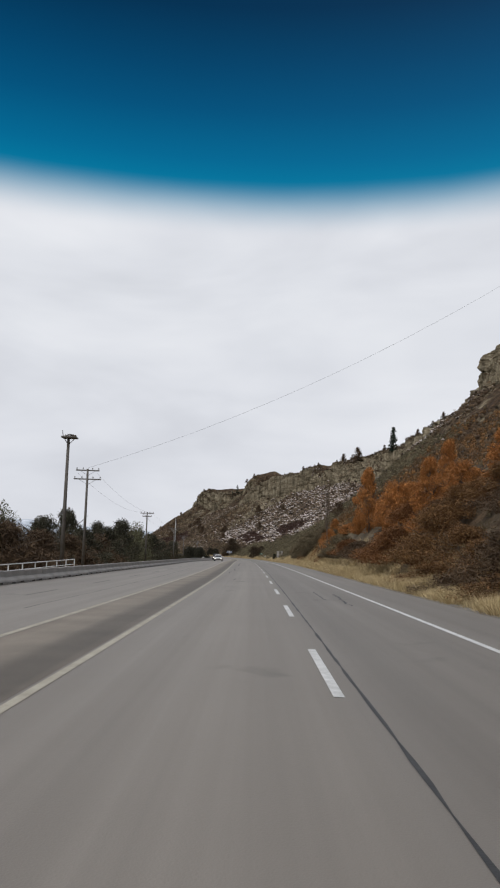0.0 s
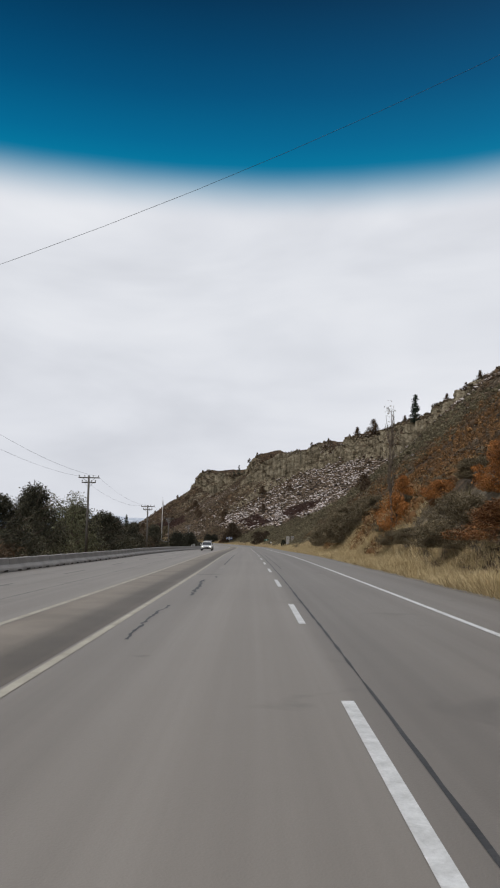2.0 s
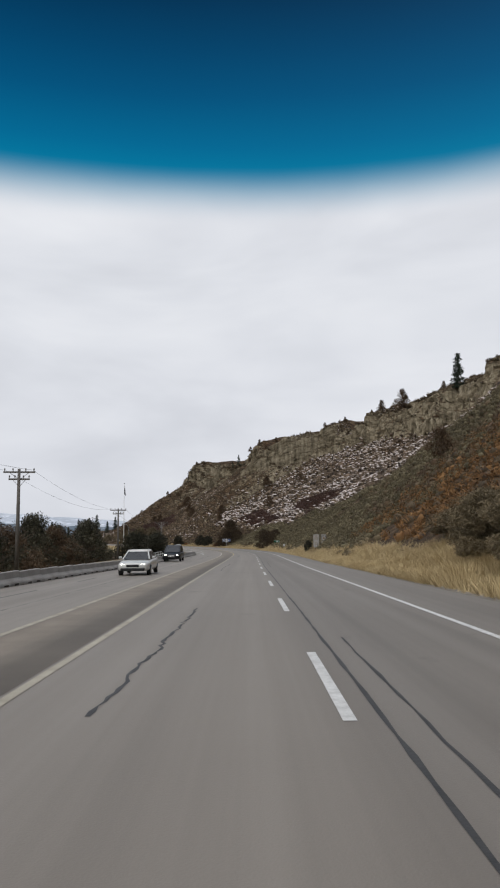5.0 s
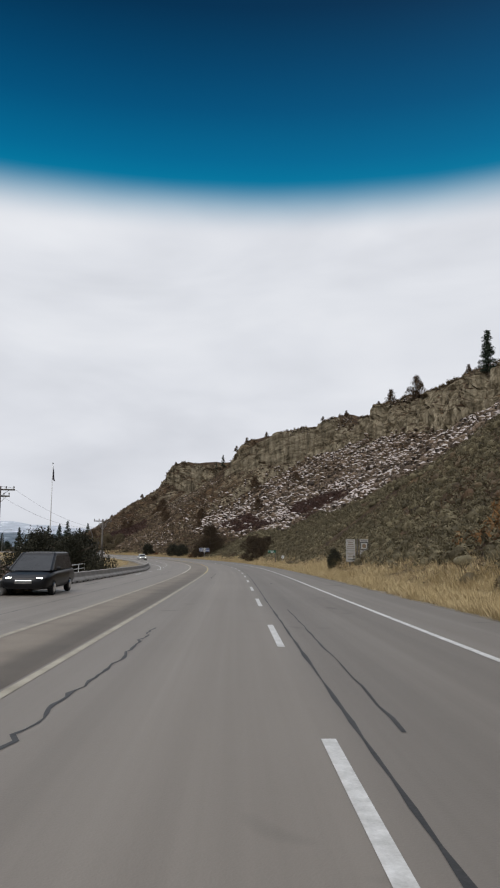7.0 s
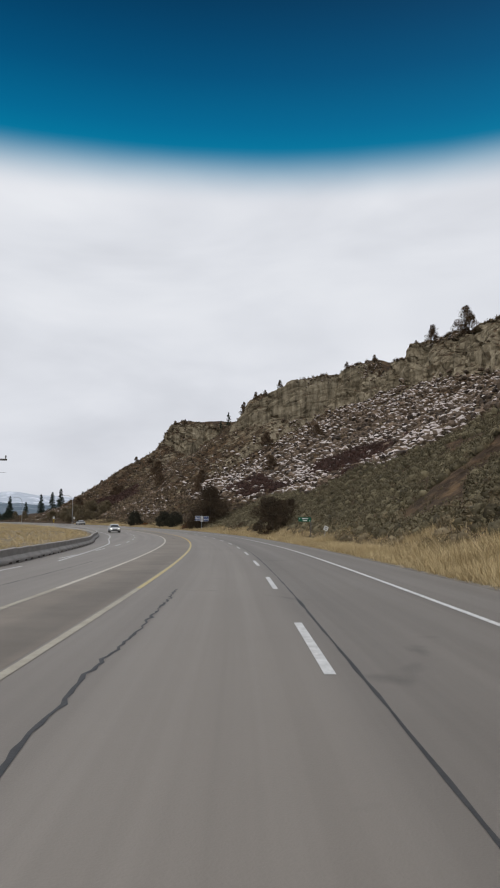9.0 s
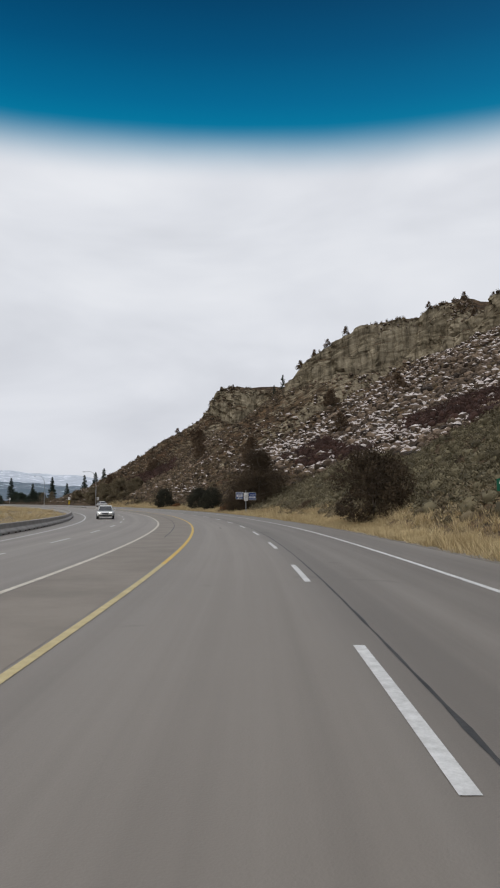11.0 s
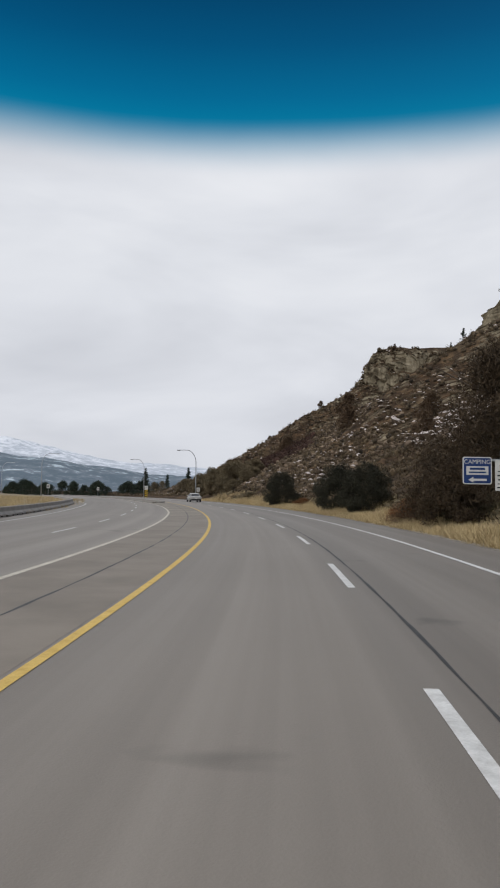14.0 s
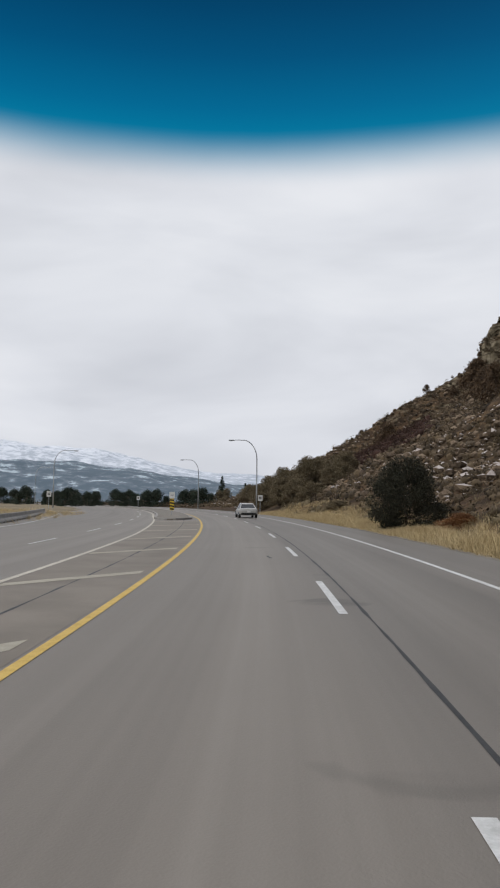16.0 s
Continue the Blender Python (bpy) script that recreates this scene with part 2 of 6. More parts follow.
STEEL = mottled("galvanised_steel", (0.33, 0.34, 0.35), (0.50, 0.51, 0.52), 2, 0.5, 0.05, 20, metal=0.7)
RUBBER = mottled("black_rubber", (0.012, 0.012, 0.012), (0.03, 0.03, 0.03), 4, 0.7, 0.1, 30)


# ---- the plan: the road's line, and the ground as heights beside it ----
# distance along the lane, heading to the left in degrees
HEADING = [(-120, 0.0), (0, 0.0), (24, 0.15), (48, 0.38), (73, 0.79), (97, 1.08), (145, 1.17), (193, 1.2), (217, 1.33), (241, 2.21), (264, 3.83), (287, 6.28), (310, 9.36),
           (333, 12.93), (355, 16.99), (378, 21.2), (400, 24.2), (423, 27.0), (445, 29.8), (467, 32.6), (510, 38.0), (600, 50.0), (680, 58.0), (900, 66.0)]
# distance along the lane, height of the road, which falls gently and then runs level
ROAD_Z = [(-120, 1.3), (0, 0.0), (48, -0.58), (97, -1.05), (121, -1.29), (145, -1.67), (193, -2.47), (241, -3.14), (287, -3.7), (333, -4.06), (378, -4.14), (900, -4.1)]
S0, STEP = -120, 1.0
_s = np.arange(S0, 900 + STEP, STEP)
_h = np.radians(np.interp(_s, *np.array(HEADING, float).T))
_k = np.ones(13) / 13
_h = np.convolve(np.pad(_h, 6, mode="edge"), _k, "valid")
_x = np.concatenate([[0], np.cumsum(-np.sin((_h[1:] + _h[:-1]) / 2))])
_y = np.concatenate([[0], np.cumsum(np.cos((_h[1:] + _h[:-1]) / 2))])
_z = np.convolve(np.pad(np.interp(_s, *np.array(ROAD_Z, float).T), 10, mode="edge"), np.ones(21) / 21, "valid")
_x, _y = _x - np.interp(0, _s, _x), _y - np.interp(0, _s, _y)


def spot(s, u, z=0.0):
    """World place of a point s along the lane and u to its right. Works on arrays."""
    h = np.interp(s, _s, _h)
    return np.interp(s, _s, _x) + u * np.cos(h), np.interp(s, _s, _y) + u * np.sin(h), z + np.interp(s, _s, _z)


def turned(s):
    return float(np.degrees(np.interp(s, _s, _h)))


def along(x, y):
    """s and u of a world place."""
    k = int(np.argmin((_x - x) ** 2 + (_y - y) ** 2))
    dx, dy, h = x - _x[k], y - _y[k], _h[k]
    return _s[k] - dx * math.sin(h) + dy * math.cos(h), dx * math.cos(h) + dy * math.sin(h)


def _hash(i, j, seed):
    v = np.sin(i * 127.1 + j * 311.7 + seed * 74.7) * 43758.5453
    return v - np.floor(v)


def field(x, y, seed=0):
    """Smooth value noise from 0 to 1 on arrays."""
    i, j = np.floor(x), np.floor(y)
    f, g = x - i, y - j
    f, g = f * f * (3 - 2 * f), g * g * (3 - 2 * g)
    a = _hash(i, j, seed) * (1 - f) + _hash(i + 1, j, seed) * f
    b = _hash(i, j + 1, seed) * (1 - f) + _hash(i + 1, j + 1, seed) * f
    return a * (1 - g) + b * g


def layered(x, y, seed=0, octaves=4):
    out, size = 0 * x, 1.0
    for n in range(octaves):
        out = out + size * (field(x * 2**n, y * 2**n, seed + n) - 0.5)
        size *= 0.5
    return out


# along the lane: where the cliff's foot runs, its foot's height, its crest's height
CREST = np.array([(-120, 86, 46, 53), (150, 86, 50, 60), (205, 84, 54, 62), (229, 83, 58, 66), (238, 82, 60, 76.5), (253, 82.3, 60.2, 76.5), (260, 86.2, 58.7, 67), (285, 88.8, 54, 62.5), (300, 86, 49, 61), (311, 84.7, 46.5, 60),
                  (334, 87.3, 43.5, 59), (348, 95.2, 41.2, 60.4), (366, 92.9, 40.5, 57.8), (380, 96.0, 41.4, 59.6), (395, 91.0, 43.4, 56.8), (412, 94.3, 43.0, 57.3), (424, 91.5, 39.5, 52), (434, 92.5, 42.0, 58.3),
                  (441, 67.4, 36.1, 52.0), (445.5, 58.5, 33.8, 46.6), (449, 53.0, 32.0, 41.5), (455, 64.6, 36.0, 39.5), (478, 86.7, 45.4, 46.9), (505, 104.0, 38.7, 58.2), (516, 97.3, 33.6, 44), (525, 89.7, 31.3, 47.4), (532, 84.2, 37.5, 47.6),
                  (545, 89.1, 28.7, 42.9), (560, 100.4, 23.3, 43.3), (600, 117.6, 20, 39), (650, 140, 8, 12), (900, 200, 2, 3)], float)
# where the ridge runs out beyond the far bluff, over what length, and how full its slope is
EBB = (544.0, 37.0, 1.32)


def smooth(x):
    x = np.clip(x, 0, 1)
    return x * x * (3 - 2 * x)


def buttress(s):
    """Broad rounded buttresses with narrow clefts between them: 0 in a cleft, 1 on a buttress's brow, and the buttress's own number."""
    w = s / 13.0 + 0.75 * np.sin(s / 17.0) + 0.4 * np.sin(s / 7.3)
    cell = np.floor(w)
    f = np.abs(w - cell - 0.5) * 2
    brow = 1 - f**5.0
    tower = np.abs(s - 246.0) < 11.0
    return np.where(tower, 1.0, brow), np.where(tower, 400.0, cell)


def columns(s):
    """How far the cliff's face stands in or out along it: broken upright ribs of uneven width."""
    brow, cell = buttress(s)
    return 4.0 * (_hash(cell, 3, 5) - 0.5) + np.interp(s, [300, 330, 405, 440, 500], [4.0, 9.0, 9.0, 5.0, 3.5]) * (1 - brow) + 1.8 * layered(s / 6.0, s * 0 + 3, 13, 4)


def face_u(s):
    """Where the cliff's face stands."""
    uc, zb, zt = (np.interp(s, CREST[:, 0], CREST[:, n]) for n in (1, 2, 3))
    return uc - 2.6 + 4.0 * layered(s / 30.0, s * 0 + 1, 21, 3) + columns(s) * smooth((zt - zb - 4) / 8.0)


def field3(x, y, z, seed=0):
    """Smooth value noise in space, from -0.5 to 0.5."""
    k = np.floor(z)
    f = z - k
    f = f * f * (3 - 2 * f)
    return field(x + 17.3 * k, y - 9.1 * k, seed) * (1 - f) + field(x + 17.3 * (k + 1), y - 9.1 * (k + 1), seed) * f - 0.5


def blocks(x, y, z, seed=0):
    """Cells of broken rock in space: a random number for each cell, and how near a point is to its cell's border (0 to 1)."""
    i, j, k = np.floor(x), np.floor(y), np.floor(z)
    first, second, value = x * 0 + 9.0, x * 0 + 9.0, x * 0
    for a in (-1, 0, 1):
        for b in (-1, 0, 1):
            for c in (-1, 0, 1):
                p, q, r = i + a, j + b, k + c
                n = p + 57.0 * r
                d = (p + _hash(n, q, seed) - x) ** 2 + (q + _hash(n, q, seed + 1) - y) ** 2 + (r + _hash(n, q, seed + 2) - z) ** 2
                near = d < first
                second = np.where(near, first, np.minimum(second, d))
                value = np.where(near, _hash(n, q, seed + 3), value)
                first = np.where(near, d, first)
    return value, np.clip((np.sqrt(second) - np.sqrt(first)) * 4, 0, 1)


def height(s, u):
    """Height of the ground beside the road; u is the distance to the right of the lane."""
    x, y, _ = spot(s, u)
    uc, zb, zt = (np.interp(s, CREST[:, 0], CREST[:, n]) for n in (1, 2, 3))
    top_noise = layered(s / 14.0, u * 0 + 2.0, 9, 4)
    face = face_u(s)
    brow, cell = buttress(s)
    zt = zt + np.where(zt - zb > 5, 3.0, 1.0) * top_noise + np.where(zt - zb > 5, np.interp(s, [395, 418, 480, 505], [1.3, -0.9, -0.9, -0.2]), 0.0) - np.where(zt - zb > 5, 3.0, 0.0) * (1 - brow) * (0.4 + 0.6 * _hash(cell, 7, 5))
    foot = 9.0 + 1.5 * layered(s / 25.0, u * 0 + 5, 33, 3)
    reach = np.clip((u - foot) / (face - foot), 0, None)
    ebb = 1 - 0.9 * smooth((s - EBB[0] + 30 * np.clip(1 - reach, 0, 1)) / EBB[1])
    slope = zb * ebb * np.where(reach < 1, 0.18 * reach + 0.82 * reach ** (1.12 + (EBB[2] - 1.12) * smooth((s - 470) / 50.0)), 1.0)
    # a steeper earth bank just behind the verge of the first stretch
    bank = 3.2 * smooth((u - 8.5) / 6.0) * smooth((150 - s) / 30.0)
    slope = slope + bank * smooth((40 - u) / 25.0)
    rug = 1.7 * layered(x / 13.0, y / 13.0, 41, 4) + 0.6 * layered(x / 2.6, y / 2.6, 55, 3)
    slope = slope + rug * smooth((u - foot) / 14.0)
    d = u - face
    drop = (zt - zb) * ebb
    ledge = 0.42 + 0.25 * layered(s / 8.0, u * 0 + 7, 71, 3)
    cliff = drop * (ledge * smooth(d / 1.5) + (0.80 - ledge) * smooth((d - 1.3 - 1.6 * field(s / 6.0, u * 0, 81)) / 2.6) + 0.20 * np.sqrt(np.clip((d - 3.2) / 7.5, 0, 1)))
    back = np.clip(d - 5, 0, None) * (0.10 + 0.24 * smooth((s - 478) / 18.0) * smooth((520 - s) / 12.0) * smooth((38 - d) / 14.0))
    right = np.where(u > foot, np.clip(slope, 0.05, None) + cliff + back, -0.06)
    left = -0.06 - 1.0 * smooth((-16 - u) / 9.0) * smooth((300 - s) / 50.0) + 0.35 * smooth((-15 - u) / 6.0) * smooth((s - 290) / 40.0)
    left = left + 0.25 * layered(x / 9.0, y / 9.0, 91, 3) * smooth((-14 - u) / 5.0)
    left = left - 1.9 * np.exp(-(((s - 250) / 16.0) ** 2) - ((u + 27) / 7.0) ** 2)
    verge = np.where((u > 6.7) & (u <= foot), -0.06 + 0.2 * smooth((u - 7.0) / 2.0), -0.06)
    return np.where(u > foot, np.maximum(right, -0.06), np.where(u > 0, verge, left)) + np.interp(s, _s, _z)


def crest_spot(s, back=4.0):
    """A place a little behind the cliff's edge."""
    u = face_u(np.array([float(s)]))[0] + 4.0 + back
    x, y, _ = spot(s, u)
    return float(x), float(y)


def ground_at(x, y):
    s, u = along(x, y)
    return float(height(np.array([s]), np.array([u]))[0])


def mesh_object(name, verts, faces, mats, parent=None, smooth_shade=False, slots=None):
    me = bpy.data.meshes.new(name)
    me.from_pydata(verts, [], faces)
    for m in mats if isinstance(mats, (list, tuple)) else [mats]:
        me.materials.append(m)
    if slots is not None:
        me.polygons.foreach_set("material_index", slots)
    if smooth_shade:
        me.polygons.foreach_set("use_smooth", [True] * len(me.polygons))
    me.update()
    ob = new(name, me)
    ob.parent = parent
    return ob


def grid_sheet(name, ss, us, mat, smooth_shade=True):
    a, b = np.meshgrid(ss, us, indexing="ij")
    x, y, _ = spot(a, b)
    z = height(a, b)
    n, m = a.shape
    verts = np.stack([x, y, z], -1).reshape(-1, 3)
    i = (np.arange(n - 1)[:, None] * m + np.arange(m - 1)[None]).ravel()
    faces = np.stack([i, i + 1, i + m + 1, i + m], 1)
    faces = faces[:, ::-1]
    return mesh_object(name, verts.tolist(), faces.tolist(), mat, smooth_shade=smooth_shade)


def hill_build(t, b):
    """Earth, sage and grass on the gentle parts; pale buff rock with dark streaks where it is steep; thin snow in places."""
    g = t.nodes.new("ShaderNodeNewGeometry")
    c = t.nodes.new("ShaderNodeTexCoord")
    nz = t.nodes.new("ShaderNodeSeparateXYZ")
    wire(t, g, "True Normal", nz, 0)
    big = node(t, "ShaderNodeTexNoise", Scale=0.06, Detail=6.0, Roughness=0.65)
    mid = node(t, "ShaderNodeTexNoise", Scale=0.5, Detail=5.0, Roughness=0.7)
    wire(t, c, "Object", big, 0), wire(t, c, "Object", mid, 0)
    upright = t.nodes.new("ShaderNodeMapping")
    upright.inputs["Scale"].default_value = (0.55, 0.55, 0.06)
    wire(t, c, "Object", upright, 0)
    streak = node(t, "ShaderNodeTexNoise", Scale=1.0, Detail=6.0, Roughness=0.7)
    wire(t, upright, 0, streak, 0)
    stone = ramp(t, streak, 0, [(0.30, (0.070, 0.058, 0.040)), (0.42, (0.175, 0.146, 0.100)), (0.56, (0.285, 0.240, 0.166)), (0.72, (0.385, 0.332, 0.240))])
    blotch = ramp(t, mid, 0, [(0.33, (0.42, 0.40, 0.37)), (0.44, (0.9, 0.89, 0.87)), (0.56, (1, 1, 1))])
    bent = node(t, "ShaderNodeTexNoise", Scale=0.3, Detail=3.0)
    wire(t, c, "Object", bent, 0)
    warp = t.nodes.new("ShaderNodeVectorMath")
    warp.operation = "MULTIPLY_ADD"
    warp.inputs[1].default_value = (3.0, 3.0, 3.0)
    wire(t, bent, 1, warp, 0), wire(t, c, "Object", warp, 2)
    tall = t.nodes.new("ShaderNodeMapping")
    tall.inputs["Scale"].default_value = (0.30, 0.30, 0.14)
    wire(t, warp, 0, tall, 0)
    joints = t.nodes.new("ShaderNodeTexVoronoi")
    joints.feature = "DISTANCE_TO_EDGE"
    joints.inputs["Scale"].default_value = 1.0
    wire(t, tall, 0, joints, 0)
    crack = ramp(t, joints, 0, [(0.0, (0.30, 0.28, 0.25)), (0.055, (0.85, 0.84, 0.82)), (0.10, (1, 1, 1))])
    cracked = t.nodes.new("ShaderNodeMix")
    cracked.data_type, cracked.blend_type = "RGBA", "MULTIPLY"
    cracked.inputs[0].default_value = 0.6
    wire(t, stone, 0, cracked, 6), wire(t, crack, 0, cracked, 7)
    rockmix = t.nodes.new("ShaderNodeMix")
    rockmix.data_type, rockmix.blend_type = "RGBA", "MULTIPLY"
    rockmix.inputs[0].default_value = 0.85
    wire(t, cracked, 2, rockmix, 6), wire(t, blotch, 0, rockmix, 7)
    earth = ramp(t, mid, 0, [(0.34, (0.022, 0.016, 0.010)), (0.5, (0.058, 0.041, 0.026)), (0.66, (0.140, 0.096, 0.056))])
    tint = ramp(t, big, 0, [(0.38, (0.72, 0.62, 0.55)), (0.6, (1.05, 1.0, 0.92))])
    mul = t.nodes.new("ShaderNodeMix")
    mul.data_type, mul.blend_type = "RGBA", "MULTIPLY"
    mul.inputs[0].default_value = 1.0
    wire(t, earth, 0, mul, 6), wire(t, tint, 0, mul, 7)
    steep = ramp(t, nz, "Z", [(0.50, (1, 1, 1)), (0.68, (0, 0, 0))])
    mix = t.nodes.new("ShaderNodeMix")
    mix.data_type = "RGBA"
    wire(t, steep, 0, mix, 0), wire(t, mul, 2, mix, 6), wire(t, rockmix, 2, mix, 7)
    wire(t, mix, 2, b, "Base Color")
    b.inputs["Roughness"].default_value = 0.95
    b.inputs["Specular IOR Level"].default_value = 0.15
    k = node(t, "ShaderNodeBump", Strength=0.8, Distance=0.5)
    wire(t, mid, 0, k, "Height"), wire(t, k, 0, b, "Normal")


HILL = material("hillside_earth_and_rock", hill_build)
FIELD = mottled("dry_field", (0.12, 0.092, 0.052), (0.26, 0.205, 0.125), 0.15, 0.95, 0.5, 2.0, depth=0.1)
PLAIN = mottled("far_plain", (0.06, 0.062, 0.045), (0.15, 0.14, 0.10), 0.01, 0.95, 0, 0.2)

# ---- the setting ----
def hill_sheet(name, ss):
    """The hillside from the verge to behind the crest, with many rows on the cliff's face, which is then roughened in all directions."""
    lowf = np.linspace(0, 1, 58)
    f = face_u(ss)[:, None]
    u = np.concatenate([6.4 + (f - 3.0 - 6.4) * lowf[None] ** 1.15, f + np.linspace(-2.6, 6.5, 60)[None], f + np.linspace(6.9, 11.0, 11)[None], f + 11.0 + 90 * (np.arange(1, 19)[None] / 18.0) ** 1.8], 1)
    a = np.repeat(ss[:, None], u.shape[1], 1)
    x, y, _ = spot(a, u)
    z = height(a, u)
    h = np.interp(a, _s, _h)
    band = smooth((u - f + 2.0) / 2.0) * smooth((f + 11.0 - u) / 6.0) * smooth((np.interp(a, CREST[:, 0], CREST[:, 3]) - np.interp(a, CREST[:, 0], CREST[:, 2]) - 3) / 6.0)
    big, gap = blocks(a / 3.2, u / 4.0, z / 7.0, 131)
    small, crack = blocks(a / 1.5, u / 1.8, z / 1.7, 137)
    push = band * (1.8 * field3(x / 7.0, y / 7.0, z / 14.0, 133) + 2.0 * (big - 0.5) + 1.5 * (1 - gap) + 0.9 * (small - 0.5) + 0.5 * (1 - crack))
    x, y = x + push * np.cos(h), y + push * np.sin(h)
    z = z + band * 1.0 * field3(x / 2.0, y / 2.0, z / 2.0, 141)
    n, m = a.shape
    i = (np.arange(n - 1)[:, None] * m + np.arange(m - 1)[None]).ravel()
    faces = np.stack([i, i + 1, i + m + 1, i + m], 1)[:, ::-1]
    return mesh_object(name, np.stack([x, y, z], -1).reshape(-1, 3).tolist(), faces.tolist(), HILL)


hillside = hill_sheet("hillside", np.concatenate([np.arange(-100, 200, 2.0), np.arange(200, 320, 0.9), np.arange(320, 560, 0.6), np.arange(560, 760, 2.5)]))
tagged(hillside, "dry rocky hillside with buff basalt cliffs along its crest", "hill", kind="structure")


verge_left = grid_sheet("field", np.arange(-100, 760, 4.0), np.array([-150, -120, -90, -70, -50, -40, -32, -26, -22, -19, -17, -15.5, -14, -12.0, -9.0]), FIELD)
tagged(verge_left, "flat dry straw-coloured grass field behind the barrier", "field", kind="structure")
ground = mesh_object("ground", [(-4500, -4500, -7.0), (4500, -4500, -7.0), (4500, 4500, -7.0), (-4500, 4500, -7.0)], [(0, 1, 2, 3)], PLAIN)
tagged(ground, "flat olive-brown valley floor reaching to the horizon", "ground", kind="structure")


def ribbon(name, s0, s1, u0, u1, z, mat, step=2.0, parent=None, thick=0.0):
    """A strip along the road. u0 and u1 may be functions of s. With a thickness its sides are closed down to the road."""
    ss = np.append(np.arange(s0, s1, step), s1)
    f0 = u0(ss) if callable(u0) else np.full(len(ss), float(u0))
    f1 = u1(ss) if callable(u1) else np.full(len(ss), float(u1))
    rows = [(f0, z), (f1, z)] if not thick else [(f0, z - thick), (f0, z), (f1, z), (f1, z - thick)]
    m, verts = len(rows), []
    for n in range(len(ss)):
        for f, zz in rows:
            x, y, _ = spot(ss[n], f[n])
            verts.append((float(x), float(y), zz + float(np.interp(ss[n], _s, _z))))
    faces = [(n * m + k + 1, n * m + k, n * m + m + k, n * m + m + k + 1) for n in range(len(ss) - 1) for k in range(m - 1)]
    faces = [f[::-1] for f in faces]
    if thick:
        faces += [(0, 1, 2, 3), tuple((len(ss) - 1) * m + k for k in (3, 2, 1, 0))]
    ob = mesh_object(name, verts, faces, mat, parent)
    uv = ob.data.uv_layers.new(name="lane")
    co = [(float(f[n]), float(ss[n])) for n in range(len(ss)) for f, _ in rows]
    for loop in ob.data.loops:
        uv.data[loop.index].uv = co[loop.vertex_index]
    return ob


def kerb_left(s):
    """Where the left barrier runs."""
    return np.interp(s, [-120, 60, 105, 150, 190, 246, 280, 297, 346, 395, 425, 470, 520, 760], [-11.4, -11.4, -10.3, -10.2, -9.5, -9.0, -10.8, -12.3, -13.8, -15.0, -15.6, -19.5, -21.0, -21.0])


road = tagged(ribbon("road", -100, 760, lambda s: kerb_left(s) - 0.5, 6.6, 0.0, ASPHALT, 3.0), "worn grey asphalt highway with patched seams", "road", kind="structure")


# ---- small builders ----


def part(name, bm, mat, parent=None, label="", smooth_shade=False):
    """Links a bmesh as one mesh object under a thing or a part."""
    me = bpy.data.meshes.new(name)
    bm.to_mesh(me)
    bm.free()
    me.materials.append(mat)
    if smooth_shade:
        me.polygons.foreach_set("use_smooth", [True] * len(me.polygons))
    ob = new(name, me)
    ob.parent = parent
    return tagged(ob, label)


def box(size, at=(0, 0, 0), bevel=0.0, turn=None):
    bm = bmesh.new()
    bmesh.ops.create_cube(bm, size=1.0, matrix=Matrix.Translation(at) @ (turn or Matrix()) @ Matrix.Diagonal((*size, 1)))
    if bevel:
        bmesh.ops.bevel(bm, geom=bm.edges[:], offset=bevel, segments=2, affect="EDGES", profile=0.5)
    return bm


def rod(a, b, r0, r1=None, sides=8, bm=None):
    """A tapered rod from a to b."""
    bm = bm or bmesh.new()
    a, b = Vector(a), Vector(b)
    m = Matrix.Translation((a + b) / 2) @ (b - a).to_track_quat("Z", "Y").to_matrix().to_4x4()
    bmesh.ops.create_cone(bm, cap_ends=True, segments=sides, radius1=r0, radius2=r0 if r1 is None else r1, depth=(b - a).length, matrix=m)
    return bm


def tube(points, radius, sides=6, bm=None):
    """A bent pipe through points."""
    bm = bm or bmesh.new()
    rings = []
    pts = [Vector(p) for p in points]
    for n, p in enumerate(pts):
        d = (pts[min(n + 1, len(pts) - 1)] - pts[max(n - 1, 0)]).normalized()
        q = d.to_track_quat("Z", "Y")
        r = radius[n] if isinstance(radius, (list, tuple)) else radius
        rings.append([bm.verts.new(p + q @ Vector((r * math.cos(2 * math.pi * k / sides), r * math.sin(2 * math.pi * k / sides), 0))) for k in range(sides)])
    for a, b in zip(rings, rings[1:]):
        for k in range(sides):
            bm.faces.new((a[k], a[(k + 1) % sides], b[(k + 1) % sides], b[k]))
    bm.faces.new(rings[0][::-1]), bm.faces.new(rings[-1])
    return bm


def thing(name, s=None, u=None, at=None, turn=None, z=None, label="", category="", group=""):
    """An empty at the base of a thing: s along the road and u beside it, or a world place. It faces along the road."""
    ob = new(name)
    ob.empty_display_size = 0.2
    if at is None:
        x, y, _ = spot(s, u)
    else:
        x, y = at
    zz = ground_at(float(x), float(y)) if z is None else z
    ob.matrix_basis = pose(float(x), float(y), zz, 0, 0, turned(s) if turn is None and s is not None else (turn or 0))
    return tagged(ob, label, category, group)


# ---- lines on the road: a few millimetres proud ----
LINE = 0.006


def marking(name, *args, label):
    return tagged(ribbon(name, *args), label, "road marking", kind="structure")


def drift(s):
    """How far the painted lines stand to the right of their usual place along the lane."""
    return np.interp(s, [-120, 13, 85, 130, 175, 212, 240, 265, 290, 325, 358, 380, 430, 760], [-0.06, -0.06, -0.11, -0.14, -0.2, -0.06, 0.08, 0.17, 0.2, 0.26, 0.26, 0.16, 0.0, 0.0])


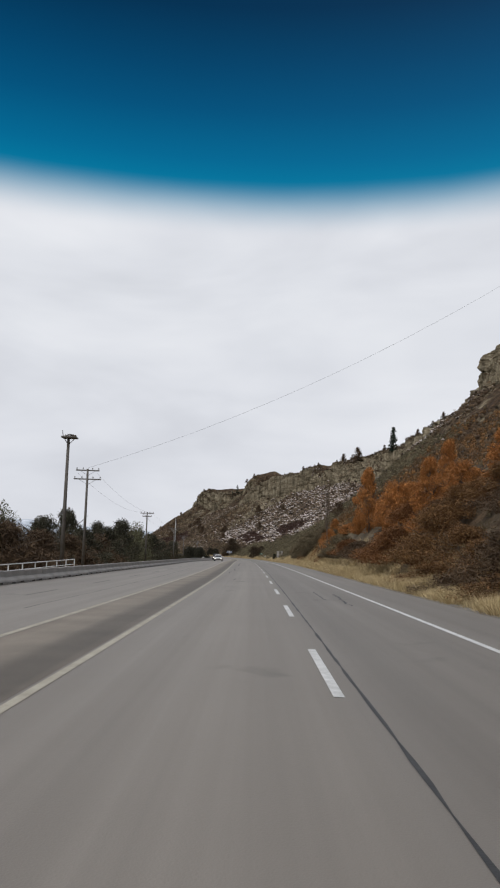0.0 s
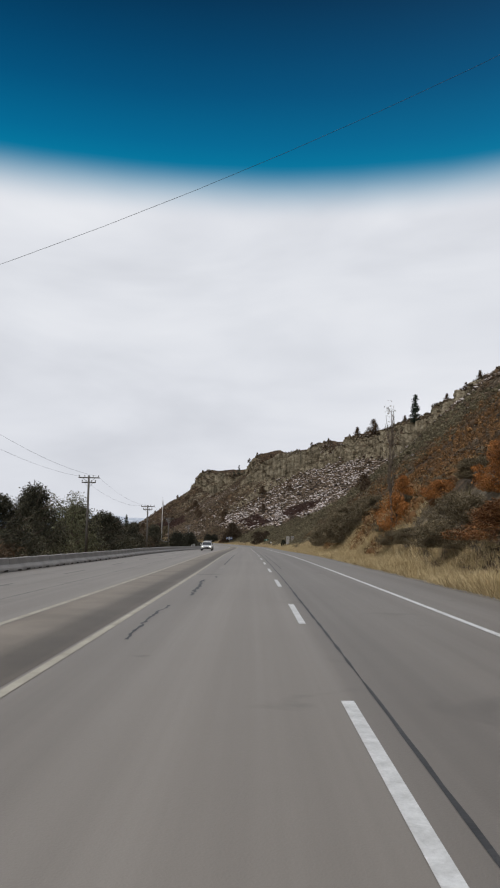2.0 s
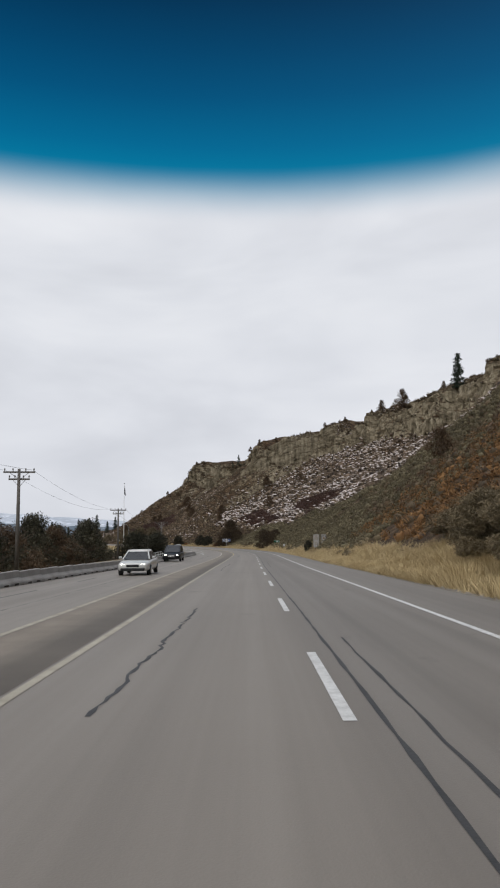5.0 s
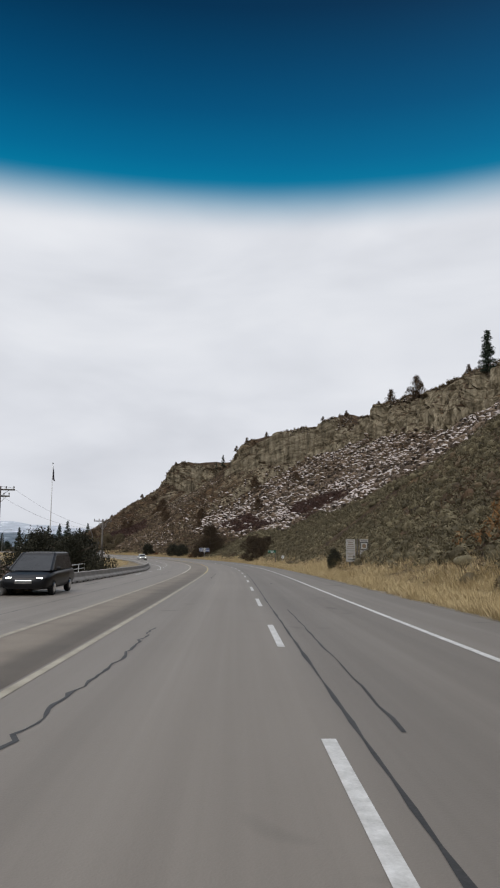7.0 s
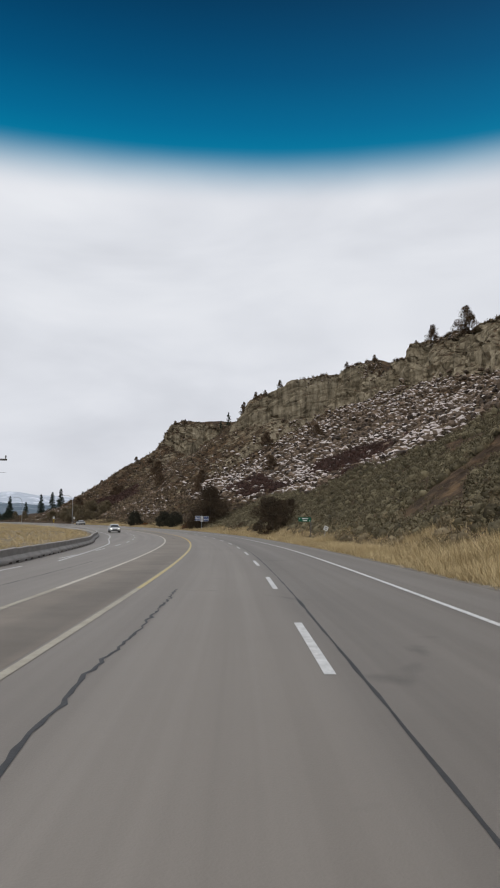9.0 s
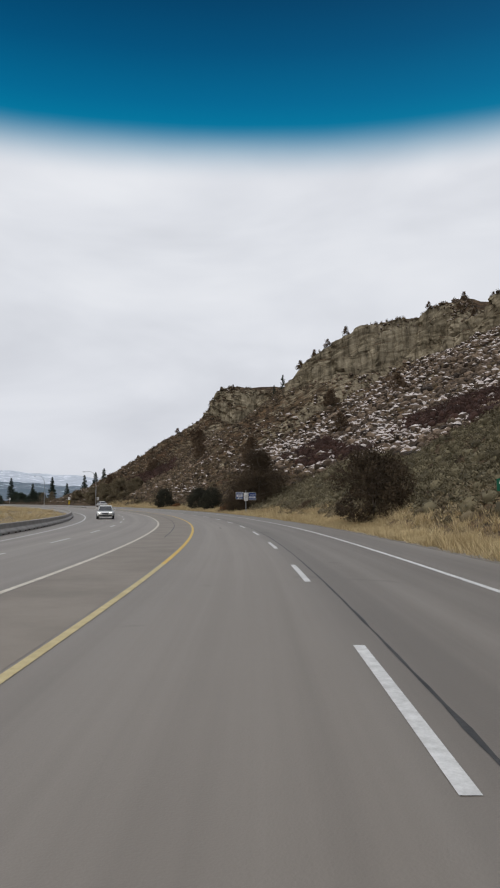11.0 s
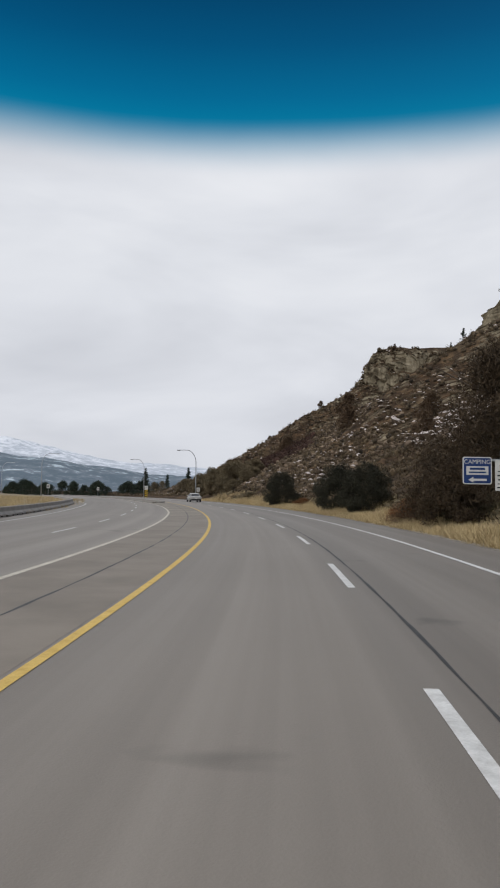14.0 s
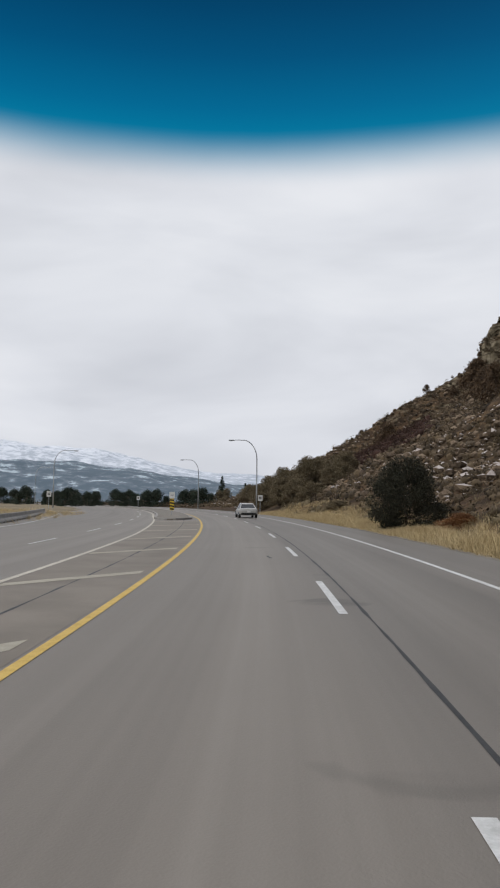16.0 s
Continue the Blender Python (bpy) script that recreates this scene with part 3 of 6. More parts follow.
def median_edge(s):
    return np.interp(s, [-120, 13, 85, 175, 215, 265, 295, 320, 345, 390, 412, 430, 450, 760], [-4.66, -4.64, -4.5, -4.62, -4.35, -4.5, -4.58, -4.68, -4.92, -4.95, -5.3, -5.9, -6.6, -6.6])


marking("edge_line", -100, 700, lambda s: 4.23 + drift(s), lambda s: 4.37 + drift(s), LINE, PAINT_WHITE, label="thin solid white line along the road's edge")
marking("median_line", -100, 236, lambda s: -2.50 + drift(s), lambda s: -2.37 + drift(s), LINE, PAINT_WORN, label="worn pale yellow solid line beside the median")
marking("median_line", 236, 284, lambda s: -2.50 + drift(s), lambda s: -2.37 + drift(s), LINE, PAINT_CREAM, label="faded yellow solid line beside the median")
marking("median_line", 284, 700, lambda s: -2.50 + drift(s), lambda s: -2.37 + drift(s), LINE, PAINT_YELLOW, label="bright yellow solid line beside the median")
for a, b, paint in ((-100, 236, PAINT_WORN), (236, 700, PAINT_PALE)):
    marking("median_line", a, b, lambda s: median_edge(s) - 0.07, lambda s: median_edge(s) + 0.07, LINE, paint, label="pale cream solid line on the median's far edge")
marking("far_edge_line", 250, 700, lambda s: kerb_left(s) + 1.62, lambda s: kerb_left(s) + 1.74, LINE, PAINT_WHITE, label="thin white line beside the concrete barrier")
marking("median", -100, 436, lambda s: median_edge(s) + 0.10, lambda s: drift(s) - 2.55, 0.003, MEDIAN, label="flush brownish worn asphalt median between two lines")
for n in range(-9, 60):
    q = 9.2 + 10.8 * n + float(np.interp(10.8 * n, [15, 85, 165, 265, 290, 320, 350], [-0.7, -0.8, 0.4, -0.2, 0.9, 1.4, 0.8]))
    tagged(ribbon("lane_dash", q, q + 4.2, lambda s: 0.96 + drift(s), lambda s: 1.09 + drift(s), LINE, PAINT_WHITE, 1.4), "short white lane dash painted on asphalt", "road marking", "dashes between the lanes", "structure")
for n in range(-9, 45):
    tagged(ribbon("lane_dash", 4.0 + 10.8 * n, 8.2 + 10.8 * n, -8.06, -7.94, LINE, PAINT_WHITE if n > 20 else PAINT_GREY, 1.4), "short faint dash in the oncoming lanes", "road marking", "dashes between the oncoming lanes", "structure")
# chevron bars on the widening median
for n in range(7):
    s0 = 385.2 + 8.2 * n
    v = []
    for s, u in ((s0, -2.6), (s0 + 0.6, -2.6), (s0 - 2.7 + 0.6, float(median_edge(s0)) + 0.2), (s0 - 2.7, float(median_edge(s0)) + 0.2)):
        x, y, z = spot(s, u, 0.0075)
        v.append((float(x), float(y), float(z)))
    tagged(mesh_object("chevron_bar", v, [(0, 1, 2, 3)], PAINT_WORN), "worn yellow diagonal bar painted across the median", "road marking", "bars across the median", "structure")


def seam(name, s0, s1, u0, width, seed, wild=0.12, mat=TAR):
    """A tar-filled crack or seam along the road, of uneven width."""
    rnd = np.random.RandomState(seed)
    ss = np.arange(s0, s1, 0.6 if wild < 0.08 else 0.22)
    c = u0 + drift(ss) + np.cumsum(rnd.normal(0, wild * 0.35, len(ss))) * 0.4 + rnd.normal(0, wild * 0.22, len(ss))
    w = width * np.clip(rnd.normal(1, 0.35, len(ss)), 0.3, 2)
    verts = []
    for n in range(len(ss)):
        for side in (-1, 1):
            x, y, z = spot(ss[n], c[n] + side * w[n] / 2, 0.004)
            verts.append((float(x), float(y), float(z)))
    faces = [(2 * n, 2 * n + 1, 2 * n + 3, 2 * n + 2) for n in range(len(ss) - 1)]
    return tagged(mesh_object(name, verts, faces, mat), "black tar-sealed crack in the asphalt", "road crack", "sealed cracks", "structure")


seam("road_seam", -60, 640, 1.30, 0.042, 1, 0.012)
for s0, s1, u0, w, n, wild in [(69, 77, -1.6, 0.09, 2, 0.12), (78.5, 79.6, -1.4, 0.07, 3, 0.12), (93, 122, -1.5, 0.075, 4, 0.10), (168, 186, -1.7, 0.05, 5, 0.12), (24, 31, 3.2, 0.07, 6, 0.14), (27, 33, 2.6, 0.05, 10, 0.14), (60, 66, -1.9, 0.05, 11, 0.10),
                                (88, 134, 1.72, 0.045, 12, 0.03), (176, 192, 1.75, 0.032, 13, 0.04), (212, 213, 2.3, 0.10, 14, 0.2), (300, 470, -3.7, 0.05, 7, 0.02), (20, 250, -6.2, 0.035, 9, 0.03), (312, 313.5, -0.6, 0.08, 15, 0.12), (330, 331, -0.2, 0.08, 16, 0.12),
                                (45, 48, -1.2, 0.06, 17, 0.12), (128, 140, -1.4, 0.05, 18, 0.10), (222, 236, -1.5, 0.05, 19, 0.10), (398, 399, 0.2, 0.10, 20, 0.15)]:
    seam("road_seam", s0, s1, u0, w, n, wild)

# ---- gravel shoulder ----
shoulder = ribbon("shoulder", -100, 760, 6.05, 7.6, -0.012, GRAVEL, 3.0)
tagged(shoulder, "brown-grey gravel strip along the road's edge", "gravel shoulder", kind="structure")


# ---- concrete barrier, segment by segment ----
def barrier_mesh(length):
    """A safety-shape barrier segment with two drain slots along its foot."""
    prof = [(-0.30, 0.10), (-0.27, 0.18), (-0.13, 0.32), (-0.10, 0.58), (-0.08, 0.60), (0.08, 0.60), (0.10, 0.58), (0.13, 0.32), (0.27, 0.18), (0.30, 0.10)]
    feet = [(-0.30, 0.0), (0.30, 0.0)]
    bm = bmesh.new()
    ends = []
    for y in (-length / 2, length / 2):
        ends.append([bm.verts.new((x, y, z)) for x, z in prof])
    a, b = ends
    n = len(prof)
    for k in range(n):
        bm.faces.new((a[k], b[k], b[(k + 1) % n], a[(k + 1) % n]))
    bm.faces.new(a), bm.faces.new(b[::-1])
    for y0, y1 in ((-length / 2, -length * 0.30), (-length * 0.12, length * 0.12), (length * 0.30, length / 2)):
        bmesh.ops.create_cube(bm, size=1.0, matrix=Matrix.Translation((0, (y0 + y1) / 2, 0.05)) @ Matrix.Diagonal((0.60, y1 - y0, 0.10, 1)))
    me = bpy.data.meshes.new("barrier_segment")
    bmesh.ops.recalc_face_normals(bm, faces=bm.faces[:])
    bm.to_mesh(me)
    bm.free()
    me.materials.append(CONCRETE)
    return me


barrier = thing("concrete_barrier", 0, -11.3, label="long row of weathered grey concrete road barriers", category="road barrier", z=float(spot(0, 0)[2]))
bpy.context.view_layer.update()
inv = barrier.matrix_basis.inverted()
seg = barrier_mesh(2.96)
for n in range(-16, 155):
    s = 3.0 * n + 1.5
    u0, u1 = float(kerb_left(s - 1.5)), float(kerb_left(s + 1.5))
    x, y, z = spot(s, (u0 + u1) / 2)
    ob = new("barrier_segment", seg)
    ob.parent = barrier
    ob.matrix_basis = inv @ pose(float(x), float(y), float(z), 0, 0, turned(s) + math.degrees(math.atan2(-(u1 - u0), 3.0)))

# raised island at the end of the median
inner = lambda s: np.interp(s, [437, 441, 560], [-5.3, -6.3, -6.3])
outer = lambda s: np.interp(s, [437, 441, 560], [-4.4, -3.0, -3.0])
island = tagged(ribbon("traffic_island", 437, 560, lambda s: inner(s) + 0.2, lambda s: outer(s) - 0.2, 0.13, GRAVEL, 2.0, None, 0.14), "low raised traffic island with a dusty asphalt top", "traffic island", kind="structure")
for edge, d in ((inner, 0.2), (outer, -0.2)):
    ribbon("kerb", 437, 560, lambda s: edge(s) + min(d, 0), lambda s: edge(s) + max(d, 0), 0.16, CONCRETE, 2.0, island, 0.17)


# ---- plants ----
RND = np.random.RandomState(7)


def leaf_quads(centres, size, rnd, stretch=1.0, lean=0.0, wide=0.5):
    """Small leaf quads at the centres, turned at random; returns verts and faces."""
    n = len(centres)
    a = rnd.normal(size=(n, 3))
    a[:, 2] += lean * np.sign(a[:, 2] + 1e-9)
    a /= np.linalg.norm(a, axis=1)[:, None]
    b = np.cross(a, rnd.normal(size=(n, 3)))
    b /= np.linalg.norm(b, axis=1)[:, None]
    k = (size * rnd.uniform(0.55, 1.4, n))[:, None]
    p = np.stack([centres - a * k * stretch, centres + b * k * wide, centres + a * k * stretch, centres - b * k * wide], 1)
    return p.reshape(-1, 3), np.arange(4 * n).reshape(-1, 4)


def join(parts):
    """Joins lists of verts and faces (faces of one size)."""
    v, f, n = [], [], 0
    for a, b in parts:
        v.append(a), f.append(np.asarray(b) + n)
        n += len(a)
    return np.concatenate(v), np.concatenate(f)


def blob_points(n, rnd, centre, radius):
    """Points in an uneven round mass, denser towards its skin."""
    d = rnd.normal(size=(n, 3))
    d /= np.linalg.norm(d, axis=1)[:, None]
    r = rnd.uniform(0.25, 1.0, n) ** 0.45
    return np.asarray(centre) + d * r[:, None] * np.asarray(radius)


def limbs(height, spread, rnd, count, base=0.12, lean=0.0):
    """A trunk with limbs, as one bmesh, and the limbs' end points."""
    bm = bmesh.new()
    pts = [(0, 0, -0.3)]
    for k in range(1, 6):
        pts.append((lean * height * k / 5 + rnd.normal(0, 0.02) * height * 0.3, rnd.normal(0, 0.02) * height * 0.3, height * 0.86 * k / 5))
    tube(pts, [base * (1 - 0.16 * k) for k in range(6)], 6, bm)
    tips = [Vector(pts[-1])]
    for n in range(count):
        k = rnd.randint(1, 5)
        p = Vector(pts[k])
        a = rnd.uniform(0, 2 * math.pi)
        q = p + Vector((math.cos(a) * spread * rnd.uniform(0.4, 1.0), math.sin(a) * spread * rnd.uniform(0.4, 1.0), height * rnd.uniform(0.10, 0.30)))
        mid = (p + q) / 2 + Vector((0, 0, -0.04 * height))
        tube([p, mid, q], [base * 0.45, base * 0.3, base * 0.12], 4, bm)
        tips.append(q)
    return bm, tips


def broadleaf(name, height, spread, leaf, seed, count=26, leaves=2600, size=0.20, column=False, label="", low=0.12, category="tree", base=0.12, bare_top=False, stretch=1.0, oval=False):
    """A tree or tall shrub: trunk with limbs, and a crown of small leaves or twigs in uneven clumps."""
    rnd = np.random.RandomState(seed)
    ob = new(name)
    bm, tips = limbs(height * (0.92 if column else 1.0), spread * (0.55 if column else 0.9), rnd, min(count, 26), base)
    part("trunk", bm, BARK, ob)
    cl = []
    clumps = max(10, count)
    for k in range(clumps):
        f = rnd.uniform(low, 1.0 if not bare_top else 0.78)
        wide = spread * (1.0 if column and f < 0.55 else (1.25 - f) if not column else (1.35 - f) * 0.9)
        wide *= 0.55 + 0.45 * math.sin(math.pi * min(1, f * 0.9 + 0.18))
        if oval:
            wide = spread * (0.25 + 0.75 * math.sin(math.pi * min(1, 0.2 + 0.72 * f)))
        a, r = rnd.uniform(0, 2 * math.pi), wide * rnd.uniform(0.15, 1.0) ** 0.6
        c = (math.cos(a) * r, math.sin(a) * r, height * f * 0.95)
        rad = spread * rnd.uniform(0.22, 0.46) * (0.75 if clumps > 60 else 1.0)
        cl.append(blob_points(leaves // clumps, rnd, c, (rad, rad, rad * (1.5 if column else 0.95))))
    pts = np.concatenate(cl)
    pts = pts[pts[:, 2] > 0.05]
    v, f = leaf_quads(pts, size, rnd, stretch, 0.9 if column else 0.2, 0.42)
    crown = mesh_object("crown", v.tolist(), f.tolist(), leaf, ob)
    return tagged(ob, label, category)


def conifer(name, height, width, seed, label="", mat=None, gaps=0.25):
    """A pine: a straight trunk with whorls of drooping boughs, some missing."""
    rnd = np.random.RandomState(seed)
    ob = new(name)
    part("trunk", rod((0, 0, -0.5), (0, 0, height * 0.97), 0.018 * height, 0.004 * height, 7), BARK, ob)
    pts = []
    for k in range(int(height * 2.4)):
        f = 0.06 + 0.94 * k / int(height * 2.4)
        r = width * (1.06 - f) ** 0.75 * rnd.uniform(0.6, 1.1)
        for _ in range(6):
            if rnd.rand() < gaps:
                continue
            a = rnd.uniform(0, 2 * math.pi)
            steps = np.linspace(0.12, 1, max(3, int(r / 0.2)))
            droop = -0.22 * r * steps**1.5 + 0.14 * r * steps
            line = np.stack([np.cos(a) * r * steps, np.sin(a) * r * steps, height * f + droop], 1)
            pts.append(np.repeat(line, 5, 0) + rnd.normal(0, 0.15, (5 * len(line), 3)))
    v, f = leaf_quads(np.concatenate(pts), 0.20, rnd, 1.4, 0, 0.38)
    mesh_object("crown", v.tolist(), f.tolist(), mat or PINE, ob)
    return tagged(ob, label, "tree")


def planted(ob, x, y, turn=0, scale=1.0, tall=1.0, sink=0.1):
    m = pose(x, y, ground_at(x, y) - sink, 0, 0, turn) @ Matrix.Diagonal((scale, scale, scale * tall, 1))
    return m


def plant(made, x, y, turn=0, scale=1.0, tall=1.0, label="", group=""):
    """Sets a built plant, or a copy of it once it has been set, at a place."""
    m = planted(made, x, y, turn, scale, tall)
    if made.get("set"):
        ob = copy_thing(made, m)
    else:
        ob = made
        made.matrix_basis = m
        made["set"] = 1
    return tagged(ob, label, "", group)


def by_road(s, u):
    x, y, _ = spot(s, u)
    return float(x), float(y)


# ---- trees and shrubs along the road ----
orange_a = broadleaf("orange_tree", 10.0, 2.1, RUST, 11, 90, 15000, 0.062, True, "tall narrow tree with rusty orange autumn leaves", 0.04, stretch=2.6)
orange_b = broadleaf("orange_tree", 9.0, 2.4, RUST, 12, 90, 13000, 0.062, True, "tall narrow tree with rusty orange autumn leaves", 0.04, bare_top=True, stretch=2.6)
for n, (s, u, h, k) in enumerate([(76, 12.0, 0.80, 0), (63, 12.4, 0.66, 1), (55, 13.2, 0.72, 0), (50, 14.2, 0.70, 1), (85, 12.4, 0.50, 0), (98, 13.0, 0.42, 1), (67, 14.5, 0.70, 1), (45, 15.5, 0.62, 0), (59, 15.8, 0.74, 0), (70, 12.6, 0.5, 0), (106, 11.5, 0.78, 1), (108, 12.5, 0.6, 0), (52, 12.0, 0.45, 1), (61, 11.2, 0.40, 0)]):
    plant((orange_a, orange_b)[k], *by_road(s, u), 47 * n, 0.80 if h > 0.6 else 0.72, h / 0.92, group="orange trees on the roadside bank")
bare_poplar = broadleaf("bare_poplar", 11.4, 1.0, GREYTWIG, 19, 46, 520, 0.06, True, "tall thin poplar, nearly bare, with a few pale leaves", 0.35, base=0.11, stretch=1.2)
plant(bare_poplar, *by_road(105.5, 11.0), 20, 1.0, 1.0)
brown_shrub = broadleaf("bare_shrub", 4.6, 2.5, BARE, 13, 60, 15000, 0.046, False, "leafless dark brown roadside shrub", 0.03, "shrub", 0.06, stretch=3.2)
maroon_shrub = broadleaf("bare_shrub", 4.8, 2.6, RUSSET, 14, 60, 15000, 0.046, False, "leafless reddish brown shrub on the bank", 0.03, "shrub", 0.06, stretch=3.2)
grey_shrub = broadleaf("bare_shrub", 6.5, 3.4, GREYTWIG, 15, 100, 30000, 0.052, False, "big leafless grey-olive bush beside the road", 0.02, "shrub", 0.08, stretch=4.0, oval=True)
rust_bush = broadleaf("rusty_bush", 4.6, 2.6, RUSTY, 20, 60, 15000, 0.052, False, "rusty brown half-bare bush with thin stems at the roadside", 0.05, "bush", 0.07, stretch=3.5)
for n, (s, u, h, k) in enumerate([(42, 10.4, 0.95, 1), (36, 10.4, 0.95, 1), (31, 9.9, 0.8, 1), (27, 9.6, 0.8, 0), (47, 10.4, 0.8, 1), (53, 10.2, 0.8, 2), (59, 10.3, 0.8, 2), (65, 10.3, 0.8, 0), (71, 10.2, 0.9, 0), (78, 10.3, 0.9, 2), (84, 10.2, 0.9, 0), (90, 10.4, 1.05, 2), (96, 10.6, 0.95, 0), (82, 13.5, 0.9, 2),
                                  (22, 10.2, 0.8, 1), (102, 10.6, 0.9, 2), (109, 11.4, 0.85, 2), (52, 15.5, 0.6, 0), (39, 13.5, 0.95, 1), (44, 12.6, 0.95, 1), (62, 15.5, 0.6, 2), (74, 15.0, 0.8, 2), (92, 13.6, 1.1, 2), (58, 12.6, 0.9, 2), (68, 13.0, 0.9, 2), (100, 13.5, 1.0, 0), (87, 15.0, 0.9, 0),
                                  (107, 13.0, 0.9, 2), (79, 14.0, 0.9, 0), (34, 12.6, 0.9, 0), (118, 13.0, 0.5, 0), (48, 12.4, 0.9, 0), (30, 12.0, 0.9, 1), (25, 9.3, 0.55, 1), (33, 9.2, 0.5, 0), (38.5, 9.4, 0.55, 1), (20, 9.4, 0.6, 0)]):
    if s > 82:
        plant(grey_shrub, *by_road(s, u), 71 * n, 0.62, h * 0.72, label="half-bare olive-brown bush on the roadside bank", group="bare shrubs on the roadside bank")
    else:
        plant((brown_shrub, maroon_shrub, rust_bush)[k], *by_road(s, u), 71 * n, 0.92, h * 0.75, group="bare shrubs on the roadside bank")
for n, (s, u, h) in enumerate([(144, 12.2, 1.15), (150, 13.5, 1.1), (137, 13.0, 1.05), (157, 12.5, 0.9), (131, 13.4, 0.75), (141, 15.5, 1.2), (165, 13.0, 0.6), (147, 11.0, 1.2), (153, 11.2, 1.15), (140, 11.4, 1.1)]):
    plant(grey_shrub, *by_road(s, u), 63 * n, 1.12, h * 0.92, group="grey bushes beside the road")
dark_bush = broadleaf("dark_bush", 5.0, 2.6, DARKTWIG, 16, 80, 20000, 0.080, False, "dense dark brown-green bush in dry grass", 0.02, "bush", 0.08, oval=True)
green_bush = broadleaf("dark_bush", 4.6, 2.4, DARKLEAF, 17, 110, 36000, 0.062, False, "dense dark green evergreen bush at the roadside", 0.02, "bush", 0.08, oval=True)
dark_tree = broadleaf("dark_tree", 9.4, 5.4, DARKTWIG, 18, 150, 42000, 0.05, False, "big dark brown tree with bare dense twigs", 0.03, "tree", 0.2, stretch=4.0)
for s, u, k, h in ((311.5, 9.7, 0.98, 0.98), (316, 11.8, 0.7, 1.0), (326, 15.5, 0.6, 0.9)):
    plant(dark_bush, *by_road(s, u), 37 * s, k, h, group="dark bushes beside the road")
plant(dark_tree, *by_road(367.5, 12.4), 0, 0.94, 0.86)
plant(dark_tree, *by_road(374, 14.5), 100, 0.6, 0.95)
plant(brown_shrub, *by_road(371, 9.3), 30, 0.9, 0.9, label="dark brown bush with bare stems at the roadside")
plant(dark_bush, *by_road(366.5, 9.4), 140, 0.75, 0.85)
plant(rust_bush, *by_road(373.5, 9.2), 140, 0.62, 0.8, label="rusty dark brown bush at the roadside")
plant(green_bush, *by_road(391.5, 9.0), 30, 0.84, 0.98)
plant(green_bush, *by_road(386, 9.8), 130, 0.98, 0.98)
plant(green_bush, *by_road(417.5, 8.9), 110, 1.0, 1.02)
plant(brown_shrub, *by_road(398, 11.5), 200, 0.55, 0.6)
plant(rust_bush, *by_road(413, 10.5), 80, 0.5, 0.6)
for s, u, k, h in ((129, 10.6, 1.35, 0.9), (136, 12.2, 1.4, 0.95), (124, 12.6, 1.0, 0.9)):
    plant(grey_shrub, *by_road(s, u), 41 * s, k, h, group="grey bushes beside the road")
plant(grey_shrub, *by_road(446, 11.0), 20, 0.6, 0.55)
for n, (s, u, k, h) in enumerate([(463, 12.5, 0.9, 0.9), (470, 18, 1.2, 1.1), (484, 11.0, 1.0, 1.0), (492, 12.4, 1.15, 1.1), (470, 12.6, 1.1, 1.0), (477, 15.5, 1.35, 1.3), (465, 16, 1.0, 1.0), (477, 12.4, 1.15, 1.25), (488, 15, 1.3, 1.3), (500, 16, 1.3, 1.2), (512, 15, 1.2, 1.1), (483, 18, 1.3, 1.3)]):
    plant(grey_shrub, *by_road(s, u), 77 * n, k, h, label="grey-brown half-bare shrub at the foot of the slope", group="shrubs at the hill's end")
plant(brown_shrub, *by_road(340, 11.5), 220, 0.6, 0.6)
plant(green_bush, *by_road(236, 9.5), 0, 0.34, 1.35, label="small dark juniper beside the information sign")
hill_shrub = broadleaf("hillside_shrub", 3.0, 1.7, BARE, 28, 30, 2600, 0.08, False, "dark round leafless shrub on the rocky slope", 0.04, "shrub", 0.05, stretch=2.5)
for n, (s, u, k) in enumerate([(437, 61, 1.5), (438, 38, 0.9), (480, 43, 1.1), (532, 65, 0.45), (529, 70, 0.5), (229, 29, 1.0), (452, 30, 0.9), (466, 36, 0.8), (498, 52, 1.0), (508, 40, 0.9), (515, 60, 0.6), (424, 30, 0.8), (408, 60, 0.9), (398, 40, 0.9), (520, 30, 1.0), (536, 50, 0.45), (490, 33, 0.9)]):
    plant(hill_shrub, *by_road(s, u), 50 * n, k, 1.0, group="dark shrubs scattered on the slope")

